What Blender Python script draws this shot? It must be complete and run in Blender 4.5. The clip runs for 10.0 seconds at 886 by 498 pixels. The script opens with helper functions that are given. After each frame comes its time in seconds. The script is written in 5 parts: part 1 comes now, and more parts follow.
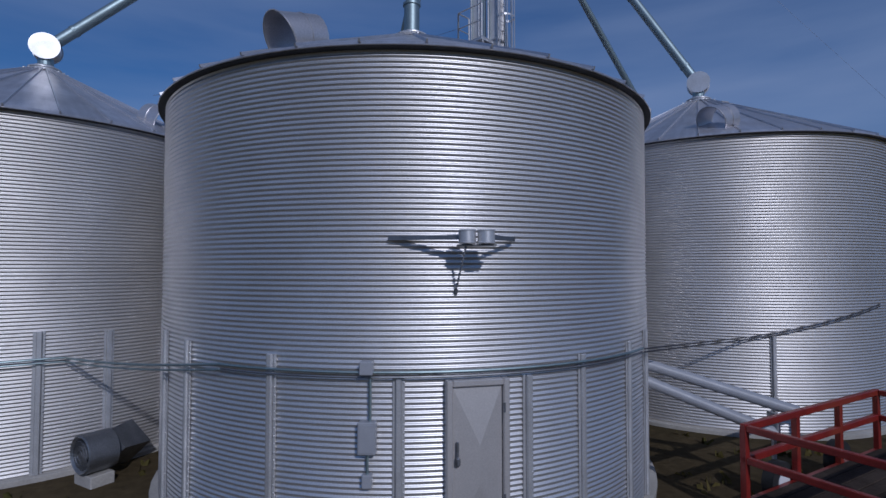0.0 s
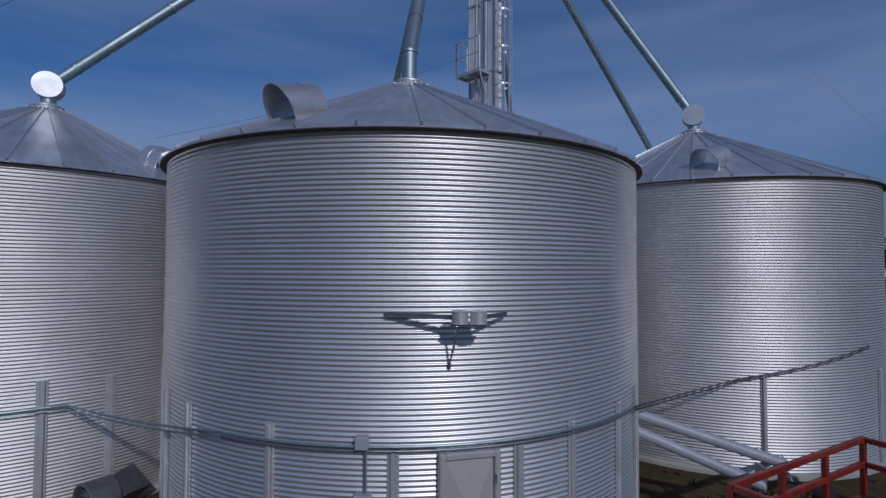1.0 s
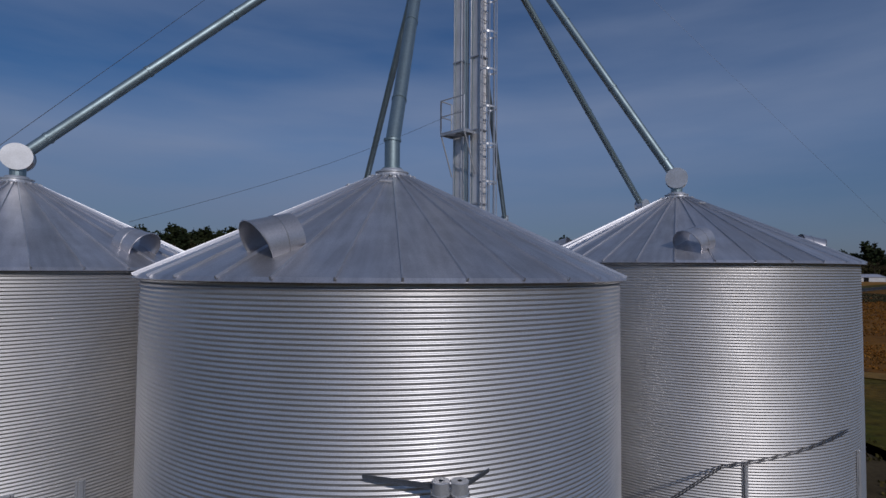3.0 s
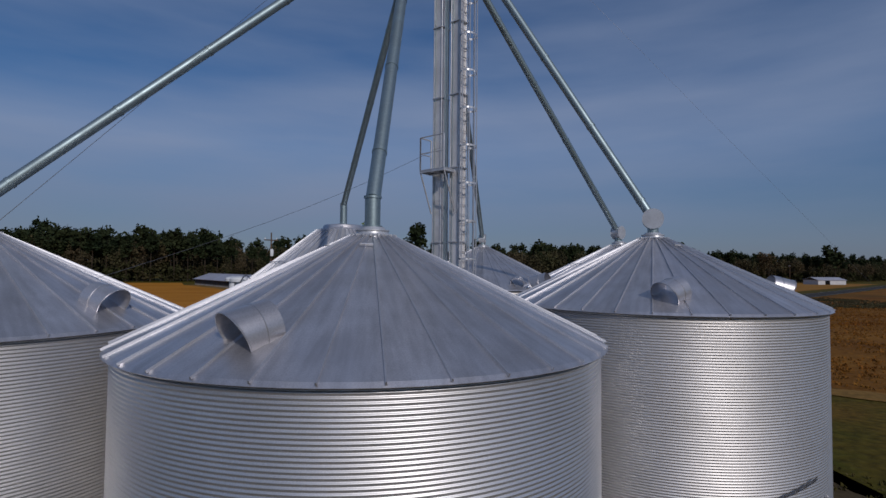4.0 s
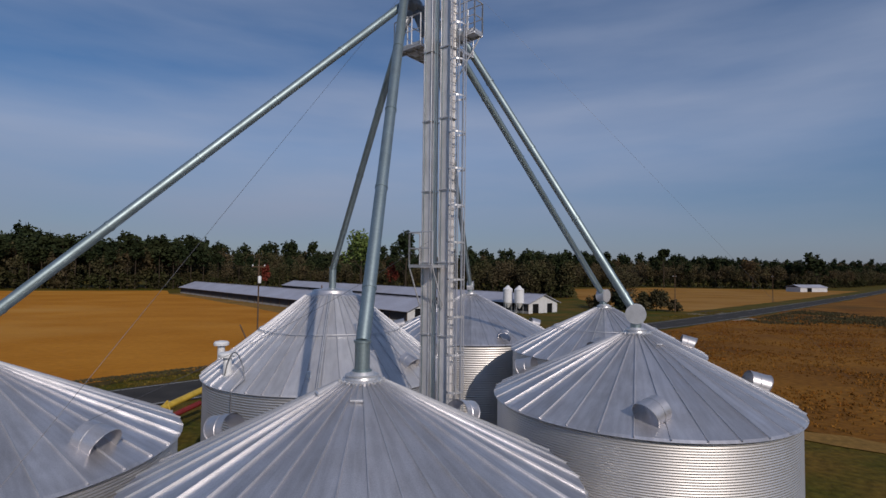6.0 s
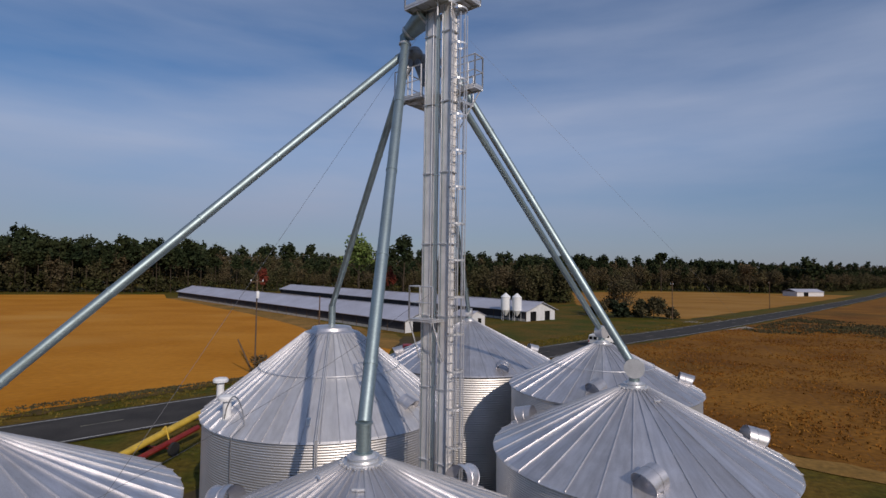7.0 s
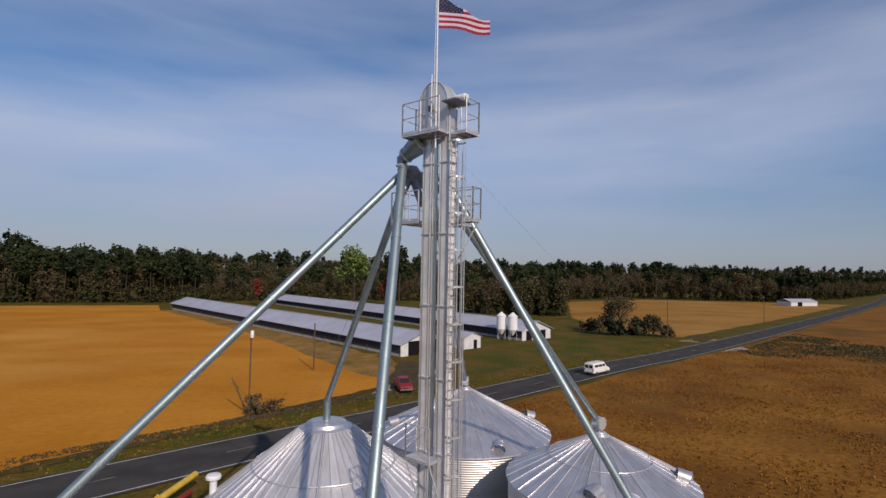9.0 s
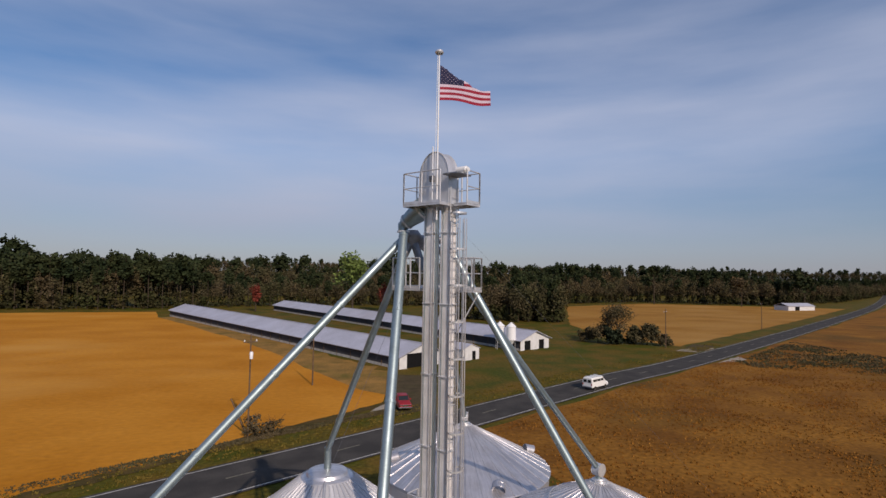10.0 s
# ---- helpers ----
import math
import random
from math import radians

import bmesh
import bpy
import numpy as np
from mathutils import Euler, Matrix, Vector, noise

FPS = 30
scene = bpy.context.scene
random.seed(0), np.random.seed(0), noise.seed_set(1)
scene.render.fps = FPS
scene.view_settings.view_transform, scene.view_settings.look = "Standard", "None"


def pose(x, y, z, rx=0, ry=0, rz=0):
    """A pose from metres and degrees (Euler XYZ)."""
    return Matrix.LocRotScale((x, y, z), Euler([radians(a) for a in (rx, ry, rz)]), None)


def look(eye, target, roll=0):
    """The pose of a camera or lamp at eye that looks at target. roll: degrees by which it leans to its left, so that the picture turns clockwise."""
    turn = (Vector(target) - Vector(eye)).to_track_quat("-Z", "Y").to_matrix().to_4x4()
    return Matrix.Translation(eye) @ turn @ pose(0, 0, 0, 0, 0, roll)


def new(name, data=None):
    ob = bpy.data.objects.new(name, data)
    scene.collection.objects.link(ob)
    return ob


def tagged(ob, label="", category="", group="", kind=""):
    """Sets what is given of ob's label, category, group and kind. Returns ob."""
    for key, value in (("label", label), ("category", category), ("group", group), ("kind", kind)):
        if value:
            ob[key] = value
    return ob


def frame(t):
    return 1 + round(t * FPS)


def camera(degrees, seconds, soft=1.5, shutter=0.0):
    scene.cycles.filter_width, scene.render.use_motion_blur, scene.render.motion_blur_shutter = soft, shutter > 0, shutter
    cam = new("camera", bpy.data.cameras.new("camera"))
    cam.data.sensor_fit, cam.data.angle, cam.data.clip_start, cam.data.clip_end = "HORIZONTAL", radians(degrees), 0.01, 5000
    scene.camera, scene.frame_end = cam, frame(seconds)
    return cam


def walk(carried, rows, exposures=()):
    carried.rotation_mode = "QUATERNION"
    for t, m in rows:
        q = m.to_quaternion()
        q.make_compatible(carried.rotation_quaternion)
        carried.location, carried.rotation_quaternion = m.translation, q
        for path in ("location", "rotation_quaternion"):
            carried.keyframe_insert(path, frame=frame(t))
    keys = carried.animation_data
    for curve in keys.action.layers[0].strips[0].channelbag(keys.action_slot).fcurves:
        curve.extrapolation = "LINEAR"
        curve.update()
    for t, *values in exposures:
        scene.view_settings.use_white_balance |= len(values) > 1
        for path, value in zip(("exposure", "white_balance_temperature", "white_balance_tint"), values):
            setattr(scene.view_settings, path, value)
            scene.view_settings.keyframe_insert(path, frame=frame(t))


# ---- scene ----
cam = camera(81.3, 10.0)
METRES, EYE, TILT, LEAN, TURN = 16.0, 3.8, 2.1, 0.0, 0.0
ROWS = [
    (0.0, 0.0, 0.0, 0.0, 0.0, 0.0, 0.0),
    (0.5, 0.0008, -0.0032, 0.031, 0.02, -0.01, -0.09),
    (1.0, 0.0043, -0.0116, 0.0603, -0.05, -0.08, -0.22),
    (1.5, 0.0098, -0.0165, 0.0932, -0.11, -0.1, -0.23),
    (2.0, 0.009, -0.0101, 0.1279, -0.06, -0.08, -0.25),
    (2.5, 0.009, -0.0055, 0.1537, -0.52, -0.03, -0.34),
    (4.0, -0.0007, 0.0055, 0.2587, -4.38, 0.1, -0.7),
    (4.5, 0.0005, 0.0065, 0.3043, -5.03, 0.19, -0.73),
    (5.0, -0.0001, 0.0020, 0.3406, -5.39, 0.25, -0.8),
    (5.5, -0.0009, -0.0060, 0.389, -5.54, 0.3, -0.84),
    (7.0, -0.0117, -0.0193, 0.5606, -5.92, 0.43, -1.05),
    (7.5, -0.0097, -0.0143, 0.6071, -6.02, 0.5, -1.13),
    (8.0, -0.007, -0.0078, 0.6945, -6.21, 0.55, -1.16),
    (8.5, -0.0111, -0.0046, 0.7620, -6.33, 0.6, -1.18),
    (9.0, -0.0192, -0.0058, 0.8400, -6.4, 0.66, -1.25),
    (9.5, -0.0265, -0.0091, 0.9320, -6.54, 0.71, -1.25),
    (10.0, -0.0297, -0.0143, 0.987, -6.61, 0.8, -1.21),
]
walk(cam, [(t, pose(0, 0, EYE, TILT, LEAN, TURN) @ pose(METRES * x, METRES * y, METRES * z, 90 + pitch, roll, yaw)) for t, x, y, z, yaw, pitch, roll in ROWS],
     exposures=[(0.0, -0.90, 5060, 16), (2.5, -1.04, 5450, 14), (4.5, -0.64, 5900, 14), (5.5, -0.42, 6150, 14), (7.0, -0.1, 6400, 15), (8.0, 0.05, 6520, 16), (10.0, 0.22, 6850, 18)])

# ---- world and sun ----
SUN_AZ, SUN_EL = 20.0, 30.0          # degrees to the right of straight behind the first camera; height
to_sun = Vector((math.sin(radians(SUN_AZ)) * math.cos(radians(SUN_EL)), -math.cos(radians(SUN_AZ)) * math.cos(radians(SUN_EL)), math.sin(radians(SUN_EL))))
world = bpy.data.worlds.new("world")
scene.world = world
world.use_nodes = True
wn, wl = world.node_tree.nodes, world.node_tree.links
wn.clear()
sky = wn.new("ShaderNodeTexSky")
sky.sky_type, sky.sun_disc = "NISHITA", False
sky.sun_elevation, sky.sun_rotation = radians(SUN_EL), radians(180.0 - SUN_AZ)
sky.air_density, sky.dust_density, sky.ozone_density = 1.0, 0.25, 4.5
tc = wn.new("ShaderNodeTexCoord")
mp = wn.new("ShaderNodeMapping")
mp.inputs["Scale"].default_value = (0.8, 0.8, 4.4)
wl.new(tc.outputs["Generated"], mp.inputs["Vector"])
cn = wn.new("ShaderNodeTexNoise")        # streaks of thin cloud
cn.inputs["Scale"].default_value, cn.inputs["Detail"].default_value, cn.inputs["Roughness"].default_value = 2.1, 6.0, 0.5
wl.new(mp.outputs["Vector"], cn.inputs["Vector"])
wide = wn.new("ShaderNodeTexNoise")      # bends the edges of the cloud bank
wide.inputs["Scale"].default_value, wide.inputs["Detail"].default_value = 1.3, 2.0
wl.new(mp.outputs["Vector"], wide.inputs["Vector"])
sp = wn.new("ShaderNodeSeparateXYZ")
wl.new(tc.outputs["Generated"], sp.inputs["Vector"])


def sky_math(op, a, b, clamp=False):
    nd = wn.new("ShaderNodeMath")
    nd.operation, nd.use_clamp = op, clamp
    for i, v in enumerate((a, b)):
        if isinstance(v, (int, float)):
            nd.inputs[i].default_value = v
        else:
            wl.new(v, nd.inputs[i])
    return nd.outputs["Value"]


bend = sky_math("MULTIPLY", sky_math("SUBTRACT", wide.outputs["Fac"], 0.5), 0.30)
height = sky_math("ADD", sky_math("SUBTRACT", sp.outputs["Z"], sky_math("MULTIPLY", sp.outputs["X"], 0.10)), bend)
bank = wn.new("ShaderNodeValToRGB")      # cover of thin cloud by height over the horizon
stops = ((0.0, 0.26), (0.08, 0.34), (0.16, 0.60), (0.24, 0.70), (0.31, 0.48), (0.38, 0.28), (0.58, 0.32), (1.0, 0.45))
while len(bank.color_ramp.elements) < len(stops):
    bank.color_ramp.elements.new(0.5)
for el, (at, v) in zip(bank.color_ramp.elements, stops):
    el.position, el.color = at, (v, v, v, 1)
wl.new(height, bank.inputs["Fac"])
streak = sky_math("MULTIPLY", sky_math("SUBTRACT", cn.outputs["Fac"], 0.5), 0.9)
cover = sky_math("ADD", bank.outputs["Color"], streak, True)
hs = wn.new("ShaderNodeHueSaturation")
hs.inputs["Saturation"].default_value = 1.42
wl.new(sky.outputs["Color"], hs.inputs["Color"])
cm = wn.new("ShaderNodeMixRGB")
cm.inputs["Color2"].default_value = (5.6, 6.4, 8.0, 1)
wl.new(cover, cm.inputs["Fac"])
wl.new(hs.outputs["Color"], cm.inputs["Color1"])
haze = wn.new("ShaderNodeMapRange")      # grey haze low over the horizon
haze.inputs["From Min"].default_value, haze.inputs["From Max"].default_value = 0.0, 0.22
haze.inputs["To Min"].default_value, haze.inputs["To Max"].default_value = 0.75, 0.0
wl.new(sp.outputs["Z"], haze.inputs["Value"])
hm = wn.new("ShaderNodeMixRGB")
hm.inputs["Color2"].default_value = (2.75, 3.1, 4.1, 1)
wl.new(haze.outputs["Result"], hm.inputs["Fac"])
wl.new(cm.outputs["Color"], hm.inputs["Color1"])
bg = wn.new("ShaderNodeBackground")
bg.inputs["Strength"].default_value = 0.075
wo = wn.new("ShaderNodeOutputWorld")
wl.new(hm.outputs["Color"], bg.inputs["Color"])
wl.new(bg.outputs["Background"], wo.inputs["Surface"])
sun_data = bpy.data.lights.new("sun", "SUN")
sun_data.energy, sun_data.angle, sun_data.color = 3.1, radians(0.55), (1.0, 0.89, 0.75)
sun = new("sun", sun_data)
sun.matrix_world = look(to_sun * 200, (0, 0, 0))


# ---- materials ----
def material(name, base, rough=0.6, metal=0.0, spots=0.15, size=0.5, fine=0.03, bump=0.2, second=None, rough_var=0.1, stain=None, piece=0.0, stretch=(1, 1, 1), island=0.0, streak=0.0):
    """A surface with a coarse and a fine variation of colour and gloss, and fine relief; size, fine: metres."""
    m = bpy.data.materials.new(name)
    m.use_nodes = True
    n, l = m.node_tree.nodes, m.node_tree.links
    p = n["Principled BSDF"]
    co = n.new("ShaderNodeTexCoord")
    mv = n.new("ShaderNodeMapping")
    mv.inputs["Scale"].default_value = stretch
    geo = n.new("ShaderNodeNewGeometry")
    l.new(geo.outputs["Position"], mv.inputs["Vector"])
    a = n.new("ShaderNodeTexNoise")
    a.inputs["Scale"].default_value, a.inputs["Detail"].default_value = 1 / size, 5
    b = n.new("ShaderNodeTexNoise")
    b.inputs["Scale"].default_value, b.inputs["Detail"].default_value = 1 / fine, 3
    l.new(mv.outputs["Vector"], a.inputs["Vector"])
    l.new(mv.outputs["Vector"], b.inputs["Vector"])
    second = second or tuple(c * (1 - 1.6 * spots) for c in base)
    ra = n.new("ShaderNodeMapRange")
    ra.inputs["From Min"].default_value, ra.inputs["From Max"].default_value = 0.36, 0.64
    l.new(a.outputs["Fac"], ra.inputs["Value"])
    mix = n.new("ShaderNodeMixRGB")
    mix.inputs["Color1"].default_value, mix.inputs["Color2"].default_value = (*base, 1), (*second, 1)
    l.new(ra.outputs["Result"], mix.inputs["Fac"])
    fm = n.new("ShaderNodeMapRange")
    fm.inputs["From Min"].default_value, fm.inputs["From Max"].default_value = 0.3, 0.7
    fm.inputs["To Min"].default_value, fm.inputs["To Max"].default_value = 1 - spots, 1 + spots * 0.6
    l.new(b.outputs["Fac"], fm.inputs["Value"])
    mul = n.new("ShaderNodeVectorMath")
    mul.operation = "SCALE"
    l.new(mix.outputs["Color"], mul.inputs[0])
    l.new(fm.outputs["Result"], mul.inputs["Scale"])
    last = mul.outputs["Vector"]
    if stain:
        w = n.new("ShaderNodeTexNoise")
        w.inputs["Scale"].default_value, w.inputs["Detail"].default_value = 1 / (size * 2.7), 6
        l.new(mv.outputs["Vector"], w.inputs["Vector"])
        wr = n.new("ShaderNodeMapRange")
        wr.inputs["From Min"].default_value, wr.inputs["From Max"].default_value, wr.inputs["To Max"].default_value = 0.52, 0.7, 0.8
        l.new(w.outputs["Fac"], wr.inputs["Value"])
        sm = n.new("ShaderNodeMixRGB")
        sm.inputs["Color2"].default_value = (*stain, 1)
        l.new(wr.outputs["Result"], sm.inputs["Fac"])
        l.new(last, sm.inputs["Color1"])
        last = sm.outputs["Color"]
    if streak:                       # weathering drawn out down the slope of each sheet
        oj = n.new("ShaderNodeObjectInfo")
        far = n.new("ShaderNodeMath")
        far.operation = "MULTIPLY"
        far.inputs[1].default_value = 60.0
        l.new(oj.outputs["Random"], far.inputs[0])
        sv = n.new("ShaderNodeMapping")
        sv.inputs["Scale"].default_value = (0.55, 4.5, 1.0)
        l.new(co.outputs["Object"], sv.inputs["Vector"])
        l.new(far.outputs["Value"], sv.inputs["Location"])
        sn = n.new("ShaderNodeTexNoise")
        sn.inputs["Scale"].default_value, sn.inputs["Detail"].default_value = 1.6, 5
        l.new(sv.outputs["Vector"], sn.inputs["Vector"])
        sr = n.new("ShaderNodeMapRange")
        sr.inputs["From Min"].default_value, sr.inputs["From Max"].default_value = 0.38, 0.66
        sr.inputs["To Min"].default_value, sr.inputs["To Max"].default_value = 1.0, 1.0 - streak
        l.new(sn.outputs["Fac"], sr.inputs["Value"])
        sx = n.new("ShaderNodeVectorMath")
        sx.operation = "SCALE"
        l.new(last, sx.inputs[0])
        l.new(sr.outputs["Result"], sx.inputs["Scale"])
        last = sx.outputs["Vector"]
    if piece:
        oi = n.new("ShaderNodeObjectInfo")
        pr = n.new("ShaderNodeMapRange")
        pr.inputs["To Min"].default_value, pr.inputs["To Max"].default_value = 1 - piece, 1 + piece * 0.5
        l.new(oi.outputs["Random"], pr.inputs["Value"])
        pm = n.new("ShaderNodeVectorMath")
        pm.operation = "SCALE"
        l.new(last, pm.inputs[0])
        l.new(pr.outputs["Result"], pm.inputs["Scale"])
        last = pm.outputs["Vector"]
    if island:                       # each clump or stalk a little lighter or darker
        ir = n.new("ShaderNodeMapRange")
        ir.inputs["To Min"].default_value, ir.inputs["To Max"].default_value = 1 - island, 1 + island
        l.new(geo.outputs["Random Per Island"], ir.inputs["Value"])
        im = n.new("ShaderNodeVectorMath")
        im.operation = "SCALE"
        l.new(last, im.inputs[0])
        l.new(ir.outputs["Result"], im.inputs["Scale"])
        last = im.outputs["Vector"]
    l.new(last, p.inputs["Base Color"])
    rr = n.new("ShaderNodeMapRange")
    rr.inputs["To Min"].default_value, rr.inputs["To Max"].default_value = max(rough - rough_var, 0.03), min(rough + rough_var, 1)
    l.new(a.outputs["Fac"], rr.inputs["Value"])
    l.new(rr.outputs["Result"], p.inputs["Roughness"])
    p.inputs["Metallic"].default_value = metal
    if rough >= 0.85 and not metal:
        p.inputs["Specular IOR Level"].default_value = 0.08
    if bump:
        bp = n.new("ShaderNodeBump")
        bp.inputs["Strength"].default_value, bp.inputs["Distance"].default_value = bump, fine * 0.3
        l.new(b.outputs["Fac"], bp.inputs["Height"])
        l.new(bp.outputs["Normal"], p.inputs["Normal"])
    return m


wall_metal = material("galvanised_wall", (0.78, 0.765, 0.755), 0.44, 0.92, 0.08, 1.3, 0.02, 0.02, rough_var=0.05)
old_wall_metal = material("weathered_galvanised_wall", (0.69, 0.67, 0.65), 0.49, 0.9, 0.08, 1.3, 0.02, 0.02, rough_var=0.05)
roof_metal = material("galvanised_roof", (0.77, 0.75, 0.765), 0.41, 0.82, 0.12, 0.8, 0.02, 0.06, rough_var=0.12, piece=0.14, stain=(0.62, 0.62, 0.66), streak=0.17)
pipe_metal = material("galvanised_pipe", (0.33, 0.41, 0.43), 0.50, 0.88, 0.10, 0.5, 0.05, 0.0)
frame_metal = material("galvanised_frame", (0.70, 0.70, 0.71), 0.40, 0.6, 0.12, 0.4, 0.02, 0.06)
leg_metal = material("galvanised_leg", (0.88, 0.855, 0.84), 0.40, 0.35, 0.14, 0.7, 0.02, 0.06)
door_steel = material("grey_door_steel", (0.68, 0.65, 0.63), 0.40, 0.55, 0.08, 0.6, 0.02, 0.04)
bright_roof = material("bright_galvanised_roof", (0.76, 0.755, 0.77), 0.45, 0.6, 0.10, 0.8, 0.02, 0.06, rough_var=0.12, piece=0.14, stain=(0.62, 0.62, 0.66), streak=0.12)
rib_metal = material("galvanised_rib", (0.64, 0.64, 0.67), 0.40, 0.75, 0.10, 0.5, 0.02, 0.03)
dull_metal = material("dull_grey_metal", (0.30, 0.31, 0.33), 0.5, 0.9, 0.15, 0.3, 0.02, 0.08)
box_grey = material("grey_enamel", (0.33, 0.34, 0.37), 0.45, 0.0, 0.06, 0.2, 0.01, 0.03)
white_metal = material("white_painted_metal", (0.75, 0.76, 0.77), 0.45, 0.0, 0.06, 0.3, 0.02, 0.05)
cable_steel = material("cable_steel", (0.12, 0.12, 0.13), 0.5, 0.8, 0.1, 0.3, 0.02, 0.0)
concrete = material("concrete", (0.42, 0.40, 0.37), 0.85, 0.0, 0.12, 0.8, 0.04, 0.3, stain=(0.25, 0.24, 0.21))
asphalt = material("asphalt", (0.044, 0.042, 0.040), 0.9, 0.0, 0.25, 3.0, 0.08, 0.3, second=(0.066, 0.062, 0.058))
margin_mat = material("worn_field_margin", (0.30, 0.165, 0.045), 0.95, 0.0, 0.25, 4.0, 0.4, 0.4, second=(0.19, 0.115, 0.032), stain=(0.085, 0.080, 0.014))
gravel_mat = material("pale_gravel", (0.36, 0.32, 0.26), 0.9, 0.0, 0.2, 1.5, 0.15, 0.4)
road_paint = material("road_paint", (0.55, 0.54, 0.50), 0.7, 0.0, 0.2, 0.6, 0.08, 0.1, stain=(0.34, 0.34, 0.32))
centre_paint = material("worn_centre_paint", (0.28, 0.26, 0.18), 0.75, 0.0, 0.2, 0.6, 0.08, 0.1, stain=(0.12, 0.12, 0.11))
grass_mat = material("grass", (0.060, 0.064, 0.007), 0.9, 0.0, 0.4, 7.0, 0.5, 0.5, second=(0.135, 0.082, 0.015), stain=(0.040, 0.060, 0.004))
gold_mat = material("golden_field", (0.48, 0.203, 0.021), 0.95, 0.0, 0.12, 14.0, 0.7, 0.4, second=(0.40, 0.156, 0.012), stain=(0.50, 0.248, 0.049), stretch=(0.7, 1.0, 1.0))
far_gold_mat = material("pale_golden_field", (0.33, 0.170, 0.036), 0.95, 0.0, 0.14, 18.0, 0.9, 0.5, second=(0.26, 0.120, 0.020), stain=(0.36, 0.205, 0.062), stretch=(0.6, 1.0, 1.0))
brown_mat = material("brown_field", (0.150, 0.062, 0.010), 0.95, 0.0, 0.32, 11.0, 0.6, 0.6, second=(0.250, 0.112, 0.018), stain=(0.088, 0.055, 0.014))
dirt_mat = material("dry_dirt", (0.085, 0.064, 0.034), 0.95, 0.0, 0.2, 2.0, 0.2, 0.5, stain=(0.06, 0.055, 0.02))
eave_shade = material("dark_eave_shade", (0.03, 0.03, 0.034), 0.7, 0.0, 0.15, 0.3, 0.03, 0.0)
scrub_soil = material("scrubby_brown_soil", (0.085, 0.055, 0.018), 0.95, 0.0, 0.3, 1.6, 0.25, 0.5, second=(0.055, 0.045, 0.014), stain=(0.14, 0.085, 0.028))
weed_mat = material("dry_weeds", (0.21, 0.078, 0.013), 0.95, 0.0, 0.3, 6.0, 0.3, 0.2, second=(0.26, 0.125, 0.025), stain=(0.14, 0.055, 0.012), island=0.35)
yard_tuft_mat = material("yard_tufts", (0.065, 0.062, 0.018), 0.95, 0.0, 0.3, 2.0, 0.3, 0.2, second=(0.11, 0.085, 0.03))
tuft_mat = material("grass_tufts", (0.085, 0.075, 0.012), 0.95, 0.0, 0.3, 2.0, 0.3, 0.2, second=(0.18, 0.125, 0.03))
bark_mat = material("bark", (0.075, 0.058, 0.042), 0.9, 0.0, 0.25, 0.6, 0.08, 0.5)
pole_wood = material("weathered_pole_wood", (0.15, 0.10, 0.065), 0.85, 0.0, 0.25, 0.4, 0.05, 0.4)
deck_wood = material("dark_deck_wood", (0.065, 0.050, 0.040), 0.85, 0.0, 0.25, 0.8, 0.04, 0.3, piece=0.3)
red_paint = material("red_paint", (0.22, 0.018, 0.013), 0.4, 0.0, 0.15, 0.3, 0.03, 0.05, stain=(0.22, 0.04, 0.02))
yellow_paint = material("yellow_paint", (0.62, 0.42, 0.05), 0.45, 0.0, 0.12, 0.4, 0.03, 0.05)
rubber = material("rubber", (0.02, 0.02, 0.021), 0.75, 0.0, 0.2, 0.2, 0.02, 0.1)
dark_hole = material("dark_interior", (0.012, 0.012, 0.013), 0.9, 0.0, 0.2, 0.3, 0.05, 0.0)
shed_roof_mat = material("sheet_roof", (0.50, 0.50, 0.56), 0.5, 0.25, 0.10, 6.0, 0.4, 0.1, stain=(0.40, 0.38, 0.40))
shed_wall_mat = material("white_shed_wall", (0.62, 0.62, 0.62), 0.6, 0.0, 0.08, 1.0, 0.1, 0.1)
curtain_mat = material("dark_side_curtain", (0.035, 0.036, 0.045), 0.8, 0.0, 0.2, 3.0, 0.3, 0.1)
red_cloth = material("red_cloth", (0.27, 0.002, 0.024), 0.8, 0.0, 0.08, 0.2, 0.01, 0.1)
white_cloth = material("white_cloth", (0.54, 0.44, 0.53), 0.8, 0.0, 0.05, 0.2, 0.01, 0.1)
blue_cloth = material("blue_cloth", (0.006, 0.006, 0.045), 0.8, 0.0, 0.08, 0.2, 0.01, 0.1)
car_red = material("car_red", (0.25, 0.006, 0.010), 0.45, 0.0, 0.04, 0.5, 0.05, 0.0)
car_white = material("car_white", (0.72, 0.72, 0.70), 0.28, 0.0, 0.03, 0.5, 0.05, 0.0)
chrome = material("chrome", (0.8, 0.8, 0.8), 0.15, 1.0, 0.02, 0.2, 0.02, 0.0)
car_glass = material("dark_glass", (0.015, 0.018, 0.02), 0.08, 0.0, 0.02, 0.3, 0.05, 0.0)
lamp_red = material("red_lamp_glass", (0.35, 0.01, 0.01), 0.2, 0.0, 0.02, 0.1, 0.02, 0.0)
pine_mat = material("pine_needles", (0.020, 0.031, 0.014), 0.85, 0.0, 0.3, 9.0, 0.9, 0.3, second=(0.036, 0.044, 0.018), island=0.25)
brown_wood_mat = material("bare_twigs", (0.090, 0.070, 0.040), 0.9, 0.0, 0.3, 14.0, 0.9, 0.3, second=(0.064, 0.063, 0.029), stain=(0.104, 0.069, 0.036), island=0.3)
